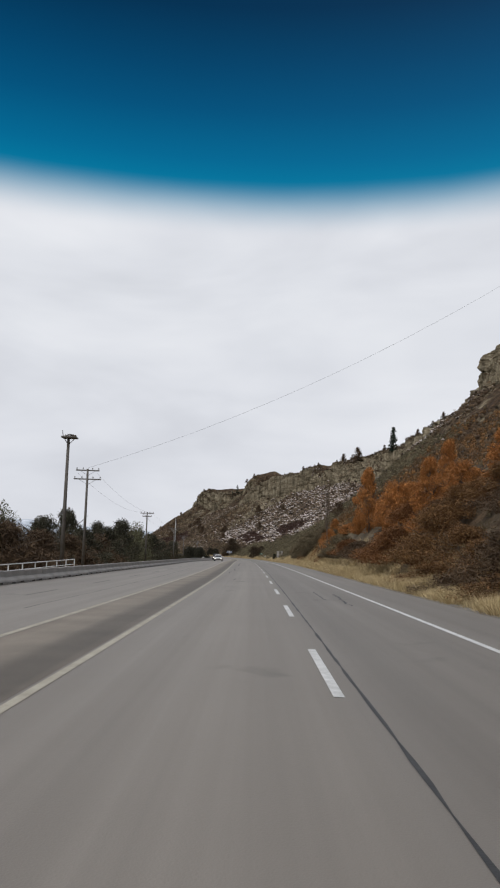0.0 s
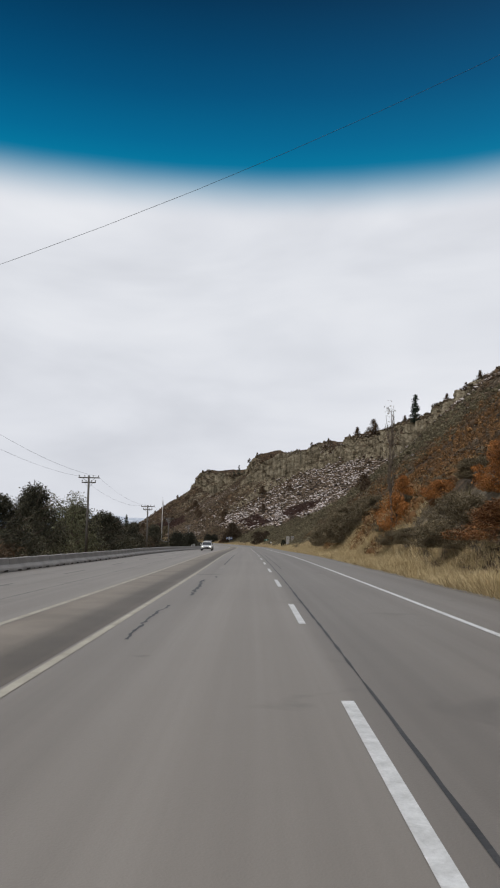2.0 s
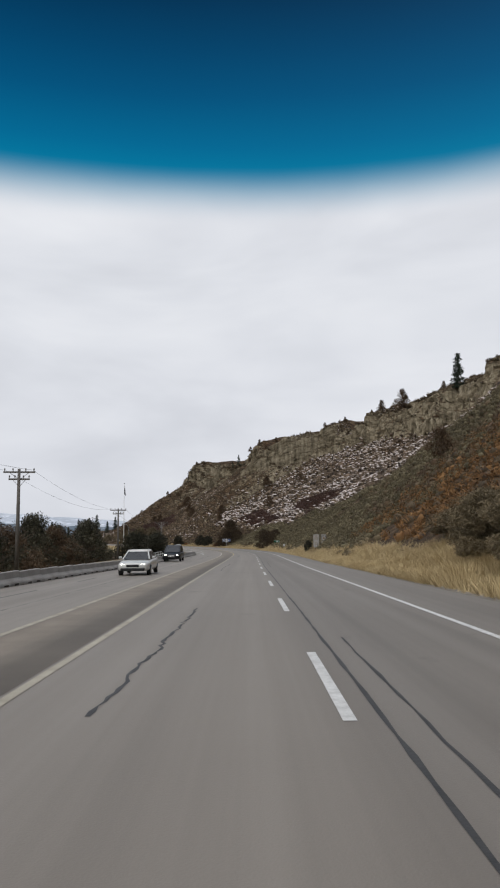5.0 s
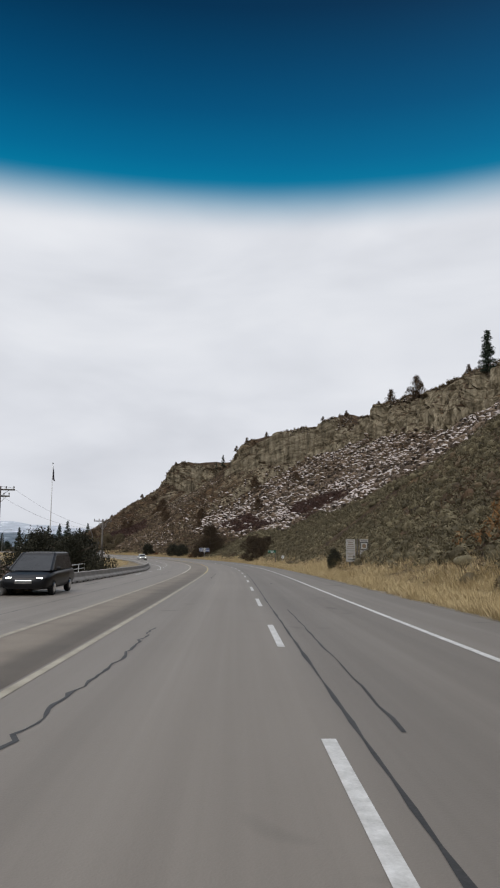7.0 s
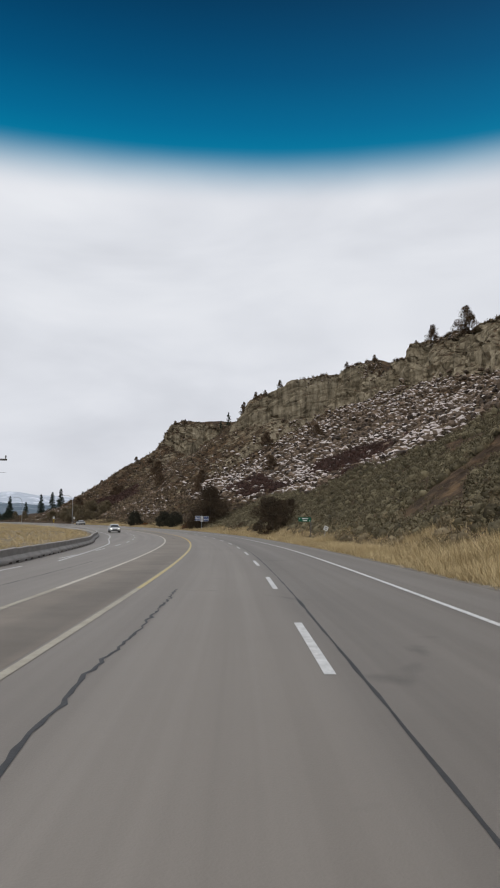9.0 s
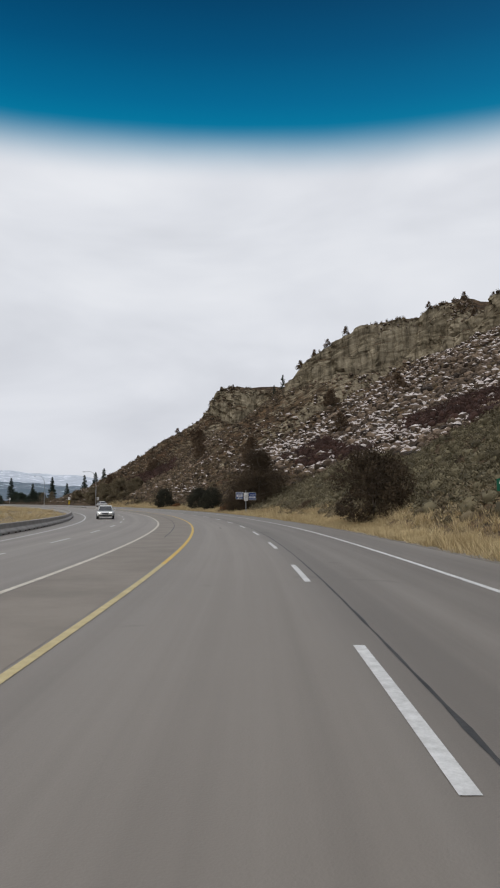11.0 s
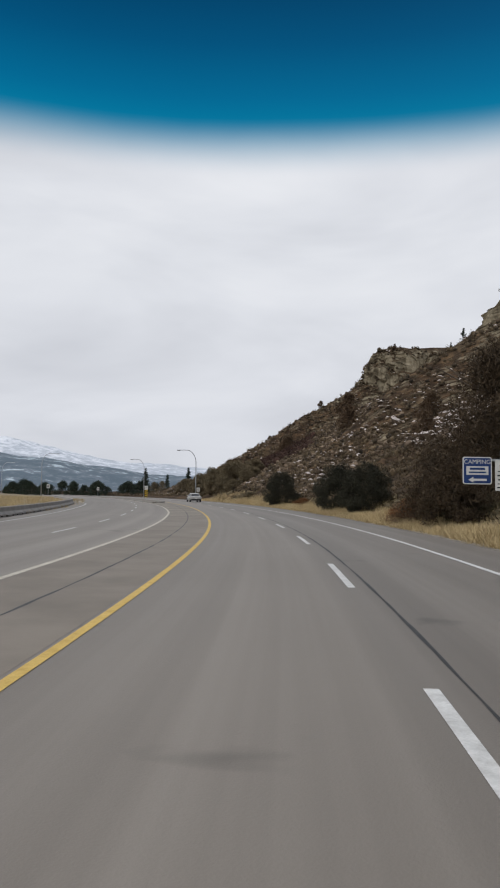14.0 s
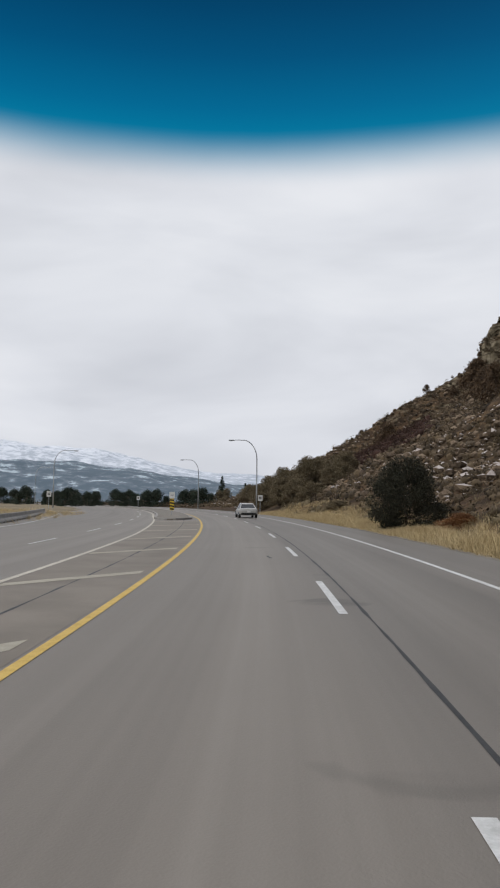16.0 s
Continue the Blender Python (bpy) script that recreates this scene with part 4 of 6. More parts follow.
# left of the road: a dark belt of trees behind the barrier
hedge_a = broadleaf("hedge_tree", 6.0, 3.6, HEDGE, 21, 70, 11000, 0.115, False, "dense dark evergreen tree in a roadside belt", 0.03, "tree", 0.14)
hedge_b = broadleaf("hedge_tree", 6.4, 3.4, OLIVE, 22, 60, 8000, 0.105, False, "pale olive half-bare tree in a roadside belt", 0.05, "tree", 0.14)
hedge_c = broadleaf("hedge_tree", 5.4, 3.4, BARE, 23, 60, 8000, 0.075, False, "bare brown tree in a roadside belt", 0.03, "tree", 0.14, stretch=4.0)
kinds = (hedge_a, hedge_b, hedge_c)
for n, (s, u, h, k) in enumerate([(40, -21, 1.0, 1), (47, -20, 0.9, 2), (52, -24, 1.15, 1), (58, -20, 0.85, 2), (65, -22, 0.95, 2), (72, -21, 0.85, 2), (80, -23, 1.0, 0), (88, -22, 0.85, 2), (96, -22, 0.9, 0), (104, -22, 0.95, 2), (112, -22, 1.0, 0),
                                  (119, -21, 1.0, 0), (127, -22, 0.95, 1), (135, -21, 1.0, 1), (143, -22, 0.9, 0), (150, -20, 0.8, 0), (158, -21, 0.8, 0), (168, -22, 0.85, 0), (178, -21, 0.7, 0), (190, -23, 0.8, 2), (202, -24, 0.9, 0), (214, -25, 0.9, 2),
                                  (120, -30, 1.3, 0), (90, -31, 1.35, 1), (150, -31, 1.2, 0), (185, -33, 1.2, 0), (212, -34, 1.1, 0), (232, -33, 1.1, 2), (60, -32, 1.35, 1), (246, -36, 1.0, 0), (240, -25, 0.75, 2), (234, -24, 0.85, 0), (226, -24, 0.9, 2), (220, -22, 0.85, 0), (258, -40, 1.0, 2), (228, -28, 0.9, 0)]):
    plant(kinds[k], *by_road(s, u), 53 * n, 1.05, h * (1.12 if s > 115 else 0.92), group="belt of trees behind the barrier")
juniper = broadleaf("juniper_bush", 2.6, 2.8, DARKLEAF, 24, 60, 16000, 0.085, False, "broad low dark juniper behind the barrier", 0.05, "bush", 0.06)
for n, (s, u, k) in enumerate([(236, -14.6, 1.1), (242, -15.2, 1.2), (239, -18, 1.3), (246, -17.4, 1.15), (252, -17, 0.6)]):
    plant(juniper, *by_road(s, u), 80 * n, k, 1.0, group="junipers behind the barrier")

# pines: on the crest and far over the valley
pine_a = conifer("pine_tree", 10.0, 2.7, 31, "dark green pine tree, straight and ragged")
pine_b = conifer("pine_tree", 9.0, 2.3, 32, "dark green pine tree, straight and ragged", gaps=0.4)
far_pine = conifer("pine_tree", 17.0, 3.9, 35, "tall dark pine beyond the field", gaps=0.3)
far_pine_b = conifer("pine_tree", 14.5, 3.4, 36, "tall dark pine beyond the field", gaps=0.35)
plant(pine_a, *crest_spot(362, 1.0), 0, 1.5, 0.95, "lone dark pine standing on the cliff's crest", "pines on the crest")
for n, (q, back, k) in enumerate([(514, 2, 0.72), (517, 3, 0.6), (512, 1, 0.5), (428, 44, 0.9), (431, 46, 0.8), (426, 42, 0.7), (416, 42, 0.8)]):
    plant(pine_b, *crest_spot(q, back), 40 * n, k, 1.0, group="pines on the crest")
for n, (d, a, k) in enumerate([(598, 12.4, 1.0), (632, 13.0, 0.9), (600, 13.9, 1.2), (615, 14.5, 1.3), (640, 15.3, 1.0), (590, 16.2, 0.9), (650, 17.4, 1.0), (645, 18.6, 1.0), (660, 20.0, 1.0)]):
    plant((far_pine, far_pine_b)[n % 2], -2.4 - d * math.sin(radians(a)), 169 + d * math.cos(radians(a)), 70 * n, k, 1.0, group="far pines beyond the field")
crest_bush = broadleaf("bare_crest_shrub", 4.2, 1.8, BARE, 34, 30, 2200, 0.07, False, "leafless grey-brown shrub on the cliff's crest", 0.15, "shrub", 0.07, stretch=4.0)
for n, (q, back, k) in enumerate([(402, 1, 1.3), (391, 1, 1.5), (394, 4, 0.6), (370, 3, 0.6), (346, 2, 0.7), (340, 3, 0.6), (326, 3, 0.6), (410, 3, 0.45), (416, 2, 0.4), (422, 3, 0.45), (428, 2, 0.4), (436, 2, 0.45), (443, 2, 0.5), (449, 2, 0.5), (446, 4, 0.5), (432, 5, 0.5),
                                  (500, 3, 0.6), (509, 3, 0.7), (504, 3, 0.6), (516, 3, 0.4), (522, 3, 0.4), (528, 3, 0.4), (534, 3, 0.4), (262, 3, 0.5), (300, 2, 0.6), (290, 3, 0.5), (311, 2, 0.5)]):
    plant(crest_bush, *crest_spot(q, back), 60 * n, k, 1.0, group="shrubs along the crest")
# far belt of dark trees across the valley
far_tree = broadleaf("far_tree", 6.0, 3.8, PINE, 37, 40, 2600, 0.26, False, "dark round tree in a far belt", 0.02, "tree", 0.14)
far_bare = broadleaf("far_tree", 7.0, 3.2, GREYTWIG, 38, 40, 2200, 0.13, False, "bare grey tree in a far belt", 0.1, "tree", 0.14, stretch=3.0)
for n in range(78):
    d, a = 178 + 60 * ((n * 0.618) % 1), 25.5 + 0.36 * n + 0.3 * math.sin(3 * n)
    k = 0.62 + 0.6 * ((n * 0.37) % 1) ** 1.3
    if math.sin(0.9 * n) + math.sin(0.37 * n + 1) < -1.0:
        continue
    plant(far_bare if n in (0, 2, 41, 42) else far_tree, -28 - d * math.sin(radians(a)), 376 + d * math.cos(radians(a)), 61 * n, k, 0.95, group="far belt of dark trees")


# ---- what covers the hillside ----
def scattered(n, rnd, s0, s1, u0, u1, keep):
    """Places along the hillside where keep(s, u, x, y) says so, up to n of them."""
    s, u = rnd.uniform(s0, s1, 6 * n), rnd.uniform(0, 1, 6 * n) * (u1 - u0) + u0
    x, y, _ = spot(s, u)
    ok = keep(s, u, x, y)
    s, u, x, y = s[ok][:n], u[ok][:n], x[ok][:n], y[ok][:n]
    return s, u, np.stack([x, y, height(s, u)], 1)


def crest_u(s):
    return np.interp(s, CREST[:, 0], CREST[:, 1])


def talus_mask(s, u, x, y):
    """Broken rock below the cliffs, down to an uneven lower edge."""
    edge = np.interp(s, [225, 255, 280, 300, 330, 360, 400, 430, 450, 470], [72, 50, 36, 29, 26, 26, 24, 27, 34, 46]) + 5 * layered(s / 12, s * 0, 61, 3)
    return smooth((u - edge) / 4) * smooth((s - 225) / 50) * smooth((446 - s) / 24) * (u < face_u(s) + 0.5)


def thicket_mask(s, u, x, y):
    """Where dark red scrub stands thick between the rocks."""
    out = 0 * s
    for cs, cu, rs, ru in ((365, 44, 15, 7), (388, 31, 17, 4), (340, 29, 8, 3), (486, 25, 20, 8), (505, 30, 12, 8)):
        out = np.maximum(out, 1.3 - ((s - cs) / rs) ** 2 - ((u - cu) / ru) ** 2 + 1.0 * layered(x / 5, y / 5, 62, 3))
    return smooth(out * 2)


def rocks(name, n, seed, keep, s0, s1, u0, u1, low, high, label, snow=0.45, mat=ROCK):
    rnd = np.random.RandomState(seed)
    s, u, p = scattered(n, rnd, s0, s1, u0, u1, keep)
    g = (1 + 5**0.5) / 2
    ico = np.array([(-1, g, 0), (1, g, 0), (-1, -g, 0), (1, -g, 0), (0, -1, g), (0, 1, g), (0, -1, -g), (0, 1, -g), (g, 0, -1), (g, 0, 1), (-g, 0, -1), (-g, 0, 1)]) / 1.9
    tri = np.array([(0, 11, 5), (0, 5, 1), (0, 1, 7), (0, 7, 10), (0, 10, 11), (1, 5, 9), (5, 11, 4), (11, 10, 2), (10, 7, 6), (7, 1, 8),
                    (3, 9, 4), (3, 4, 2), (3, 2, 6), (3, 6, 8), (3, 8, 9), (4, 9, 5), (2, 4, 11), (6, 2, 10), (8, 6, 7), (9, 8, 1)])
    m = len(p)
    size = low + (high - low) * rnd.uniform(0, 1, m) ** 2.5
    v = ico[None] * rnd.uniform(0.75, 1.25, (m, 12, 1)) * (size[:, None] * rnd.uniform(0.7, 1.25, (m, 3)))[:, None]
    a = rnd.uniform(0, 2 * np.pi, m)
    c, q = np.cos(a)[:, None], np.sin(a)[:, None]
    tip = rnd.uniform(-0.9, 0.9, m)
    ct, qt = np.cos(tip)[:, None], np.sin(tip)[:, None]
    v = np.stack([v[..., 0], v[..., 1] * ct - v[..., 2] * qt, v[..., 1] * qt + v[..., 2] * ct], -1)
    v = np.stack([v[..., 0] * c - v[..., 1] * q, v[..., 0] * q + v[..., 1] * c, v[..., 2] * 0.8], -1) + p[:, None] + np.array([0, 0, 0.3]) * size[:, None, None]
    f = (tri[None] + 12 * np.arange(m)[:, None, None]).reshape(-1, 3)
    v = v.reshape(-1, 3)
    # thin snow on the upper faces of some
    nrm = np.cross(v[f[:, 1]] - v[f[:, 0]], v[f[:, 2]] - v[f[:, 0]])
    nrm /= np.linalg.norm(nrm, axis=1)[:, None] + 1e-9
    snowy = (nrm[:, 2] > 0.60) & np.repeat(field(p[:, 0] / 9, p[:, 1] / 9, 77) + rnd.uniform(-0.5, 0.5, m) < snow, 20)
    ob = mesh_object(name, v.tolist(), f.tolist(), [mat, SNOW], slots=snowy.astype(int))
    return tagged(ob, label, "rocks", kind="stuff")


SNOW = mottled("thin_snow", (0.20, 0.160, 0.135), (0.56, 0.500, 0.460), 0.6, 0.8, 0.1, 5)
rocks("talus", 26000, 41, lambda s, u, x, y: (RND.uniform(0, 1, len(s)) < talus_mask(s, u, x, y) * (1 - 0.8 * thicket_mask(s, u, x, y))), 230, 475, 22, 100, 0.24, 0.95, "slope of broken grey rock dusted with snow", 0.62)
rocks("talus", 13000, 42, lambda s, u, x, y: (field(x / 14, y / 14, 63) > 0.34) & (u < crest_u(s)) & (u > 13), 425, 570, 13, 90, 0.13, 0.55, "scattered pale rocks on the slope under the far bluff", 0.36, PALEROCK)
rocks("crest_rocks", 500, 44, lambda s, u, x, y: (u > face_u(s) + 4) & (u < face_u(s) + 11), 396, 440, 60, 112, 0.2, 0.6, "snow-dusted rocks along the cliff's top", 0.95)
rocks("loose_rocks", 700, 43, lambda s, u, x, y: (field(x / 12, y / 12, 64) > 0.5) & (u < crest_u(s)), 60, 320, 30, 84, 0.2, 0.7, "loose grey rocks on the dry hillside", 0.4)


def tufts(name, n, seed, keep, s0, s1, u0, u1, radius, leaves, size, mat, label, category, tall=0.75, stretch=1.0, core=True):
    """Low rounded plants: an uneven dense heart with small leaf pieces standing out of it, joined."""
    rnd = np.random.RandomState(seed)
    s, u, p = scattered(n, rnd, s0, s1, u0, u1, keep)
    m = len(p)
    r = radius * rnd.uniform(0.5, 1.4, m)
    d = rnd.normal(size=(m, leaves, 3))
    d /= np.linalg.norm(d, axis=2)[..., None]
    d[..., 2] = np.abs(d[..., 2])
    c = p[:, None] + d * (r[:, None, None] * rnd.uniform(0.6, 1.05, (m, leaves, 1)) ** 0.5) * np.array([1, 1, 2 * tall])
    v, f = leaf_quads(c.reshape(-1, 3), size, rnd, stretch)
    if core:
        ring = 2 * np.pi * np.arange(7) / 7
        rows = [(0.8, -0.3), (1.0, 0.45 * tall), (0.78, 1.05 * tall), (0.34, 1.45 * tall), (0.05, 1.52 * tall)]
        dome = np.concatenate([np.stack([k * np.cos(ring + 0.45 * i), k * np.sin(ring + 0.45 * i), 0 * ring + z], 1) for i, (k, z) in enumerate(rows)])
        w = p[:, None] + 0.62 * r[:, None, None] * dome[None] * rnd.uniform(0.8, 1.15, (m, 35, 1)) * rnd.uniform(0.8, 1.25, (m, 1, 3))
        quads = np.array([(7 * i + k, 7 * i + (k + 1) % 7, 7 * i + 7 + (k + 1) % 7, 7 * i + 7 + k) for i in range(4) for k in range(7)])
        n_leaf = len(f)
        v, f = join([(v, f), (w.reshape(-1, 3), (quads[None] + 35 * np.arange(m)[:, None, None]).reshape(-1, 4))])
    ob = mesh_object(name, v.tolist(), f.tolist(), mat)
    if core:
        ob.data.polygons.foreach_set("use_smooth", np.arange(len(f)) >= n_leaf)
    return tagged(ob, label, category, kind="stuff")


def sage_ground(s, u, x, y):
    return (talus_mask(s, u, x, y) < 0.4) & (u < crest_u(s) - 1)


tufts("sagebrush", 8400, 51, lambda s, u, x, y: sage_ground(s, u, x, y) & (field(x / 9, y / 9, 65) > 0.12), 196, 374, 10.8, 62, 0.58, 48, 0.085, SAGE, "grey-green sagebrush covering the hillside", "sagebrush")
tufts("sagebrush", 7600, 57, lambda s, u, x, y: sage_ground(s, u, x, y) & (field(x / 9, y / 9, 70) > 0.15), 374, 580, 11.5, 88, 0.56, 24, 0.10, DUSKY, "dark brownish sagebrush on the far slope", "sagebrush")
tufts("sagebrush", 2200, 52, lambda s, u, x, y: sage_ground(s, u, x, y) & (field(x / 10, y / 10, 66) > 0.25), 60, 260, 14, 84, 0.75, 26, 0.12, DUSKY, "dark brownish sagebrush on the slope", "sagebrush")
tufts("sagebrush", 2200, 58, lambda s, u, x, y: (talus_mask(s, u, x, y) > 0.4) & (field(x / 6, y / 6, 71) > 0.45), 250, 475, 22, 92, 0.60, 12, 0.09, DUSKY, "dark scrub growing between the rocks", "sagebrush")
tufts("roadside_scrub", 420, 59, lambda s, u, x, y: field(x / 4, y / 4, 79) > 0.5, 190, 470, 9.6, 13, 0.45, 34, 0.06, GREYTWIG, "low brown scrub at the edge of the dry grass", "scrub", 0.8, 2.5)
tufts("hillside_scrub", 3800, 53, lambda s, u, x, y: RND.uniform(0, 1, len(s)) < thicket_mask(s, u, x, y), 290, 530, 18, 60, 0.85, 22, 0.07, MAROON, "patches of dark red leafless scrub on the slope", "scrub", 0.8, 3.5)
tufts("hillside_scrub", 1500, 54, lambda s, u, x, y: (field(x / 17, y / 17, 68) > 0.55) & (u < crest_u(s) - 4), -30, 240, 17, 84, 0.9, 24, 0.09, BARE, "patches of brown leafless scrub on the slope", "scrub", 0.8, 3.5)
tufts("crest_scrub", 2200, 55, lambda s, u, x, y: (u > face_u(s) + 4.5) & (u < face_u(s) + 12), 280, 560, 50, 118, 0.55, 30, 0.09, DUSKY, "low dark scrub along the cliff's crest", "scrub", 0.7, 2.0)


def grass(name, n, seed, s0, s1, u0, u1, keep, tall, label, mat=DRY, blades=26):
    """Tufts of dry grass blades of uneven height, bent over, joined."""
    rnd = np.random.RandomState(seed)
    s, u, p = scattered(n, rnd, s0, s1, u0, u1, keep)
    m = len(p)
    lush = 0.45 + 1.1 * field(p[:, 0] / 2.3, p[:, 1] / 2.3, 75) * (0.5 + field(p[:, 0] / 9, p[:, 1] / 9, 76))
    h = tall * lush[:, None, None] * rnd.uniform(0.4, 1.25, (m, blades, 1))
    a = rnd.uniform(0, 2 * np.pi, (m, blades))
    lean = rnd.uniform(0.1, 1.3, (m, blades, 1)) * h
    out = np.stack([np.cos(a), np.sin(a), 0 * a], -1)
    side = np.stack([-np.sin(a), np.cos(a), 0 * a], -1) * 0.0085 * rnd.uniform(0.6, 1.8, (m, blades, 1))
    b = p[:, None] + out * rnd.uniform(0, 0.32, (m, blades, 1)) - np.array([0, 0, 0.04])
    tip = b + out * lean + np.array([0, 0, 1.0]) * h
    v = np.stack([b - side, b + side, tip], 2).reshape(-1, 3)
    f = np.arange(len(v)).reshape(-1, 3)
    return tagged(mesh_object(name, v.tolist(), f.tolist(), mat), label, "dry grass", kind="stuff")


grass("dry_grass", 10000, 61, 14, 200, 6.95, 11.5, lambda s, u, x, y: RND.uniform(0, 1, len(s)) < 1.2 - (u - 6.95) / 4.5, 0.45, "tall straw-yellow grass along the road's edge")
grass("dry_grass", 15000, 62, 150, 470, 6.95, 12.0, lambda s, u, x, y: RND.uniform(0, 1, len(s)) < 1.2 - (u - 6.95) / 4.5, 0.42, "tall straw-yellow grass along the road's edge")
tufts("bank_brush", 3600, 56, lambda s, u, x, y: field(x / 5, y / 5, 83) > 0.35, 84, 215, 12.5, 64, 0.60, 34, 0.085, RUSSET, "rusty brown brush over the earth bank", "brush", 0.8, 2.6)
tufts("bank_brush", 90, 50, lambda s, u, x, y: field(x / 4, y / 4, 85) > 0.45, 98, 140, 9.5, 18, 0.6, 70, 0.06, RUSSET, "rusty brush in straw grass on the bank", "brush", 0.9, 3.0)
grass("bank_grass", 7000, 65, 100, 160, 9.0, 24.0, lambda s, u, x, y: s == s, 0.40, "straw-yellow grass covering the earth bank")
grass("hillside_grass", 4000, 63, -20, 520, 11.0, 60.0, lambda s, u, x, y: (field(x / 8, y / 8, 69) > 0.5) & (RND.uniform(0, 1, len(s)) < 1.1 - u / 70), 0.5, "thin pale grass between the bushes of the slope", PALE)
grass("field_grass", 5000, 64, 250, 470, -40, -14.5, lambda s, u, x, y: s == s, 0.35, "short dry grass of the field behind the barrier", DRY)


# ---- poles, signs and lamps ----
SIGN_WHITE = mottled("white_sign_paint", (0.55, 0.54, 0.51), (0.70, 0.69, 0.66), 3, 0.6, 0, 20)
BOARD_GREY = mottled("faded_grey_board", (0.30, 0.285, 0.26), (0.42, 0.40, 0.37), 3, 0.7, 0, 20)
SIGN_BLUE = mottled("blue_sign_sheet", (0.012, 0.035, 0.13), (0.022, 0.055, 0.18), 3, 0.5, 0, 20)
SIGN_BLACK = mottled("black_sign_paint", (0.015, 0.015, 0.015), (0.035, 0.035, 0.035), 3, 0.6, 0, 20)
SIGN_YELLOW = mottled("yellow_sign_sheet", (0.52, 0.34, 0.02), (0.66, 0.45, 0.04), 3, 0.5, 0, 20)
BROWN_PAINT = mottled("brown_emblem_paint", (0.14, 0.09, 0.055), (0.22, 0.15, 0.09), 3, 0.6, 0, 20)
WHITE_METAL = mottled("white_painted_metal", (0.60, 0.60, 0.59), (0.76, 0.76, 0.75), 2, 0.5, 0.05, 20)
SIGN_GREEN = mottled("green_sign_sheet", (0.006, 0.075, 0.040), (0.012, 0.11, 0.06), 3, 0.5, 0, 20)
GLASSY = mottled("insulator_glaze", (0.10, 0.09, 0.08), (0.22, 0.20, 0.18), 3, 0.25, 0, 20)
CLOTH = mottled("dark_flag_cloth", (0.05, 0.05, 0.07), (0.12, 0.10, 0.12), 3, 0.9, 0, 20)


def utility_pole(name, at, top, arms, turn, label):
    ob = thing(name, at=at, turn=turn, label=label, category="utility pole", group="utility poles")
    h = top - ob.matrix_basis.translation.z
    part("pole", rod((0, 0, -0.3), (0, 0, h), 0.17, 0.11, 10), WOODPOLE, ob, smooth_shade=True)
    for k, (z, w) in enumerate(arms):
        arm = part("crossarm", box((w, 0.10, 0.13), (0, 0.14, h - z), 0.012), WOODPOLE, ob)
        for x in (-0.46, -0.2, 0.2, 0.46):
            bm = rod((x * w, 0.14, h - z + 0.06), (x * w, 0.14, h - z + 0.18), 0.03, 0.03, 6)
            rod((x * w, 0.14, h - z + 0.16), (x * w, 0.14, h - z + 0.30), 0.07, 0.04, 8, bm)
            part("insulator", bm, GLASSY, arm)
        for sgn in (-1, 1):
            part("brace", rod((0, 0.16, h - z - 0.6), (sgn * w * 0.3, 0.16, h - z - 0.04), 0.02, 0.02, 5), STEEL, ob)
    return ob, h


utility_pole("utility_pole", by_road(78, -18), 9.4, [(0.15, 2.5), (1.1, 2.9)], 10, "weathered wooden power pole with two crossarms")
utility_pole("utility_pole", (-22.0, 268.0), 2.9, [(0.25, 2.4), (0.9, 1.1)], 12, "short wooden power pole behind the barrier")
for s, u, z in ((132, -18.6, 8.7), (177, -17.8, 7.7), (231, -19.6, 7.3)):
    utility_pole("utility_pole", by_road(s, u), float(spot(s, u)[2]) + z, [(0.25, 2.4), (0.8, 1.6)], 10, "weathered wooden power pole with two crossarms")


def nest_pole(s, u, top):
    """A tall pole that carries a flat nesting platform with sticks and a perch."""
    ob = thing("platform_pole", s, u, label="tall wooden pole with a nesting platform on top", category="pole")
    h = top - ob.matrix_basis.translation.z
    part("pole", rod((0, 0, -0.3), (0, 0, h - 0.3), 0.19, 0.13, 10), WOODPOLE, ob, smooth_shade=True)
    plat = part("platform", box((1.35, 1.2, 0.14), (0.1, 0, h - 0.2), 0.02), WOODPOLE, ob)
    for sgn in (-1, 1):
        part("brace", rod((0, 0, h - 0.9), (0.1 + sgn * 0.5, 0, h - 0.28), 0.035, 0.035, 5), WOODPOLE, ob)
    part("perch", rod((-0.5, 0, h - 0.15), (-0.62, 0, h + 0.5), 0.035, 0.03, 6), WOODPOLE, plat)
    rnd = np.random.RandomState(3)
    bm = bmesh.new()
    for k in range(40):
        a = rnd.uniform(0, 6.28)
        r = rnd.uniform(0.2, 0.55)
        d = Vector((-math.sin(a), math.cos(a), rnd.uniform(-0.15, 0.15))) * rnd.uniform(0.2, 0.4)
        c = Vector((0.15 + r * math.cos(a), r * math.sin(a), h - 0.08 + rnd.uniform(0, 0.14)))
        rod(c - d, c + d, 0.015, 0.012, 4, bm)
    part("nest", bm, BARK, plat, "ragged nest of dry sticks")
    return ob


nest_pole(67, -17.5, 11.4)


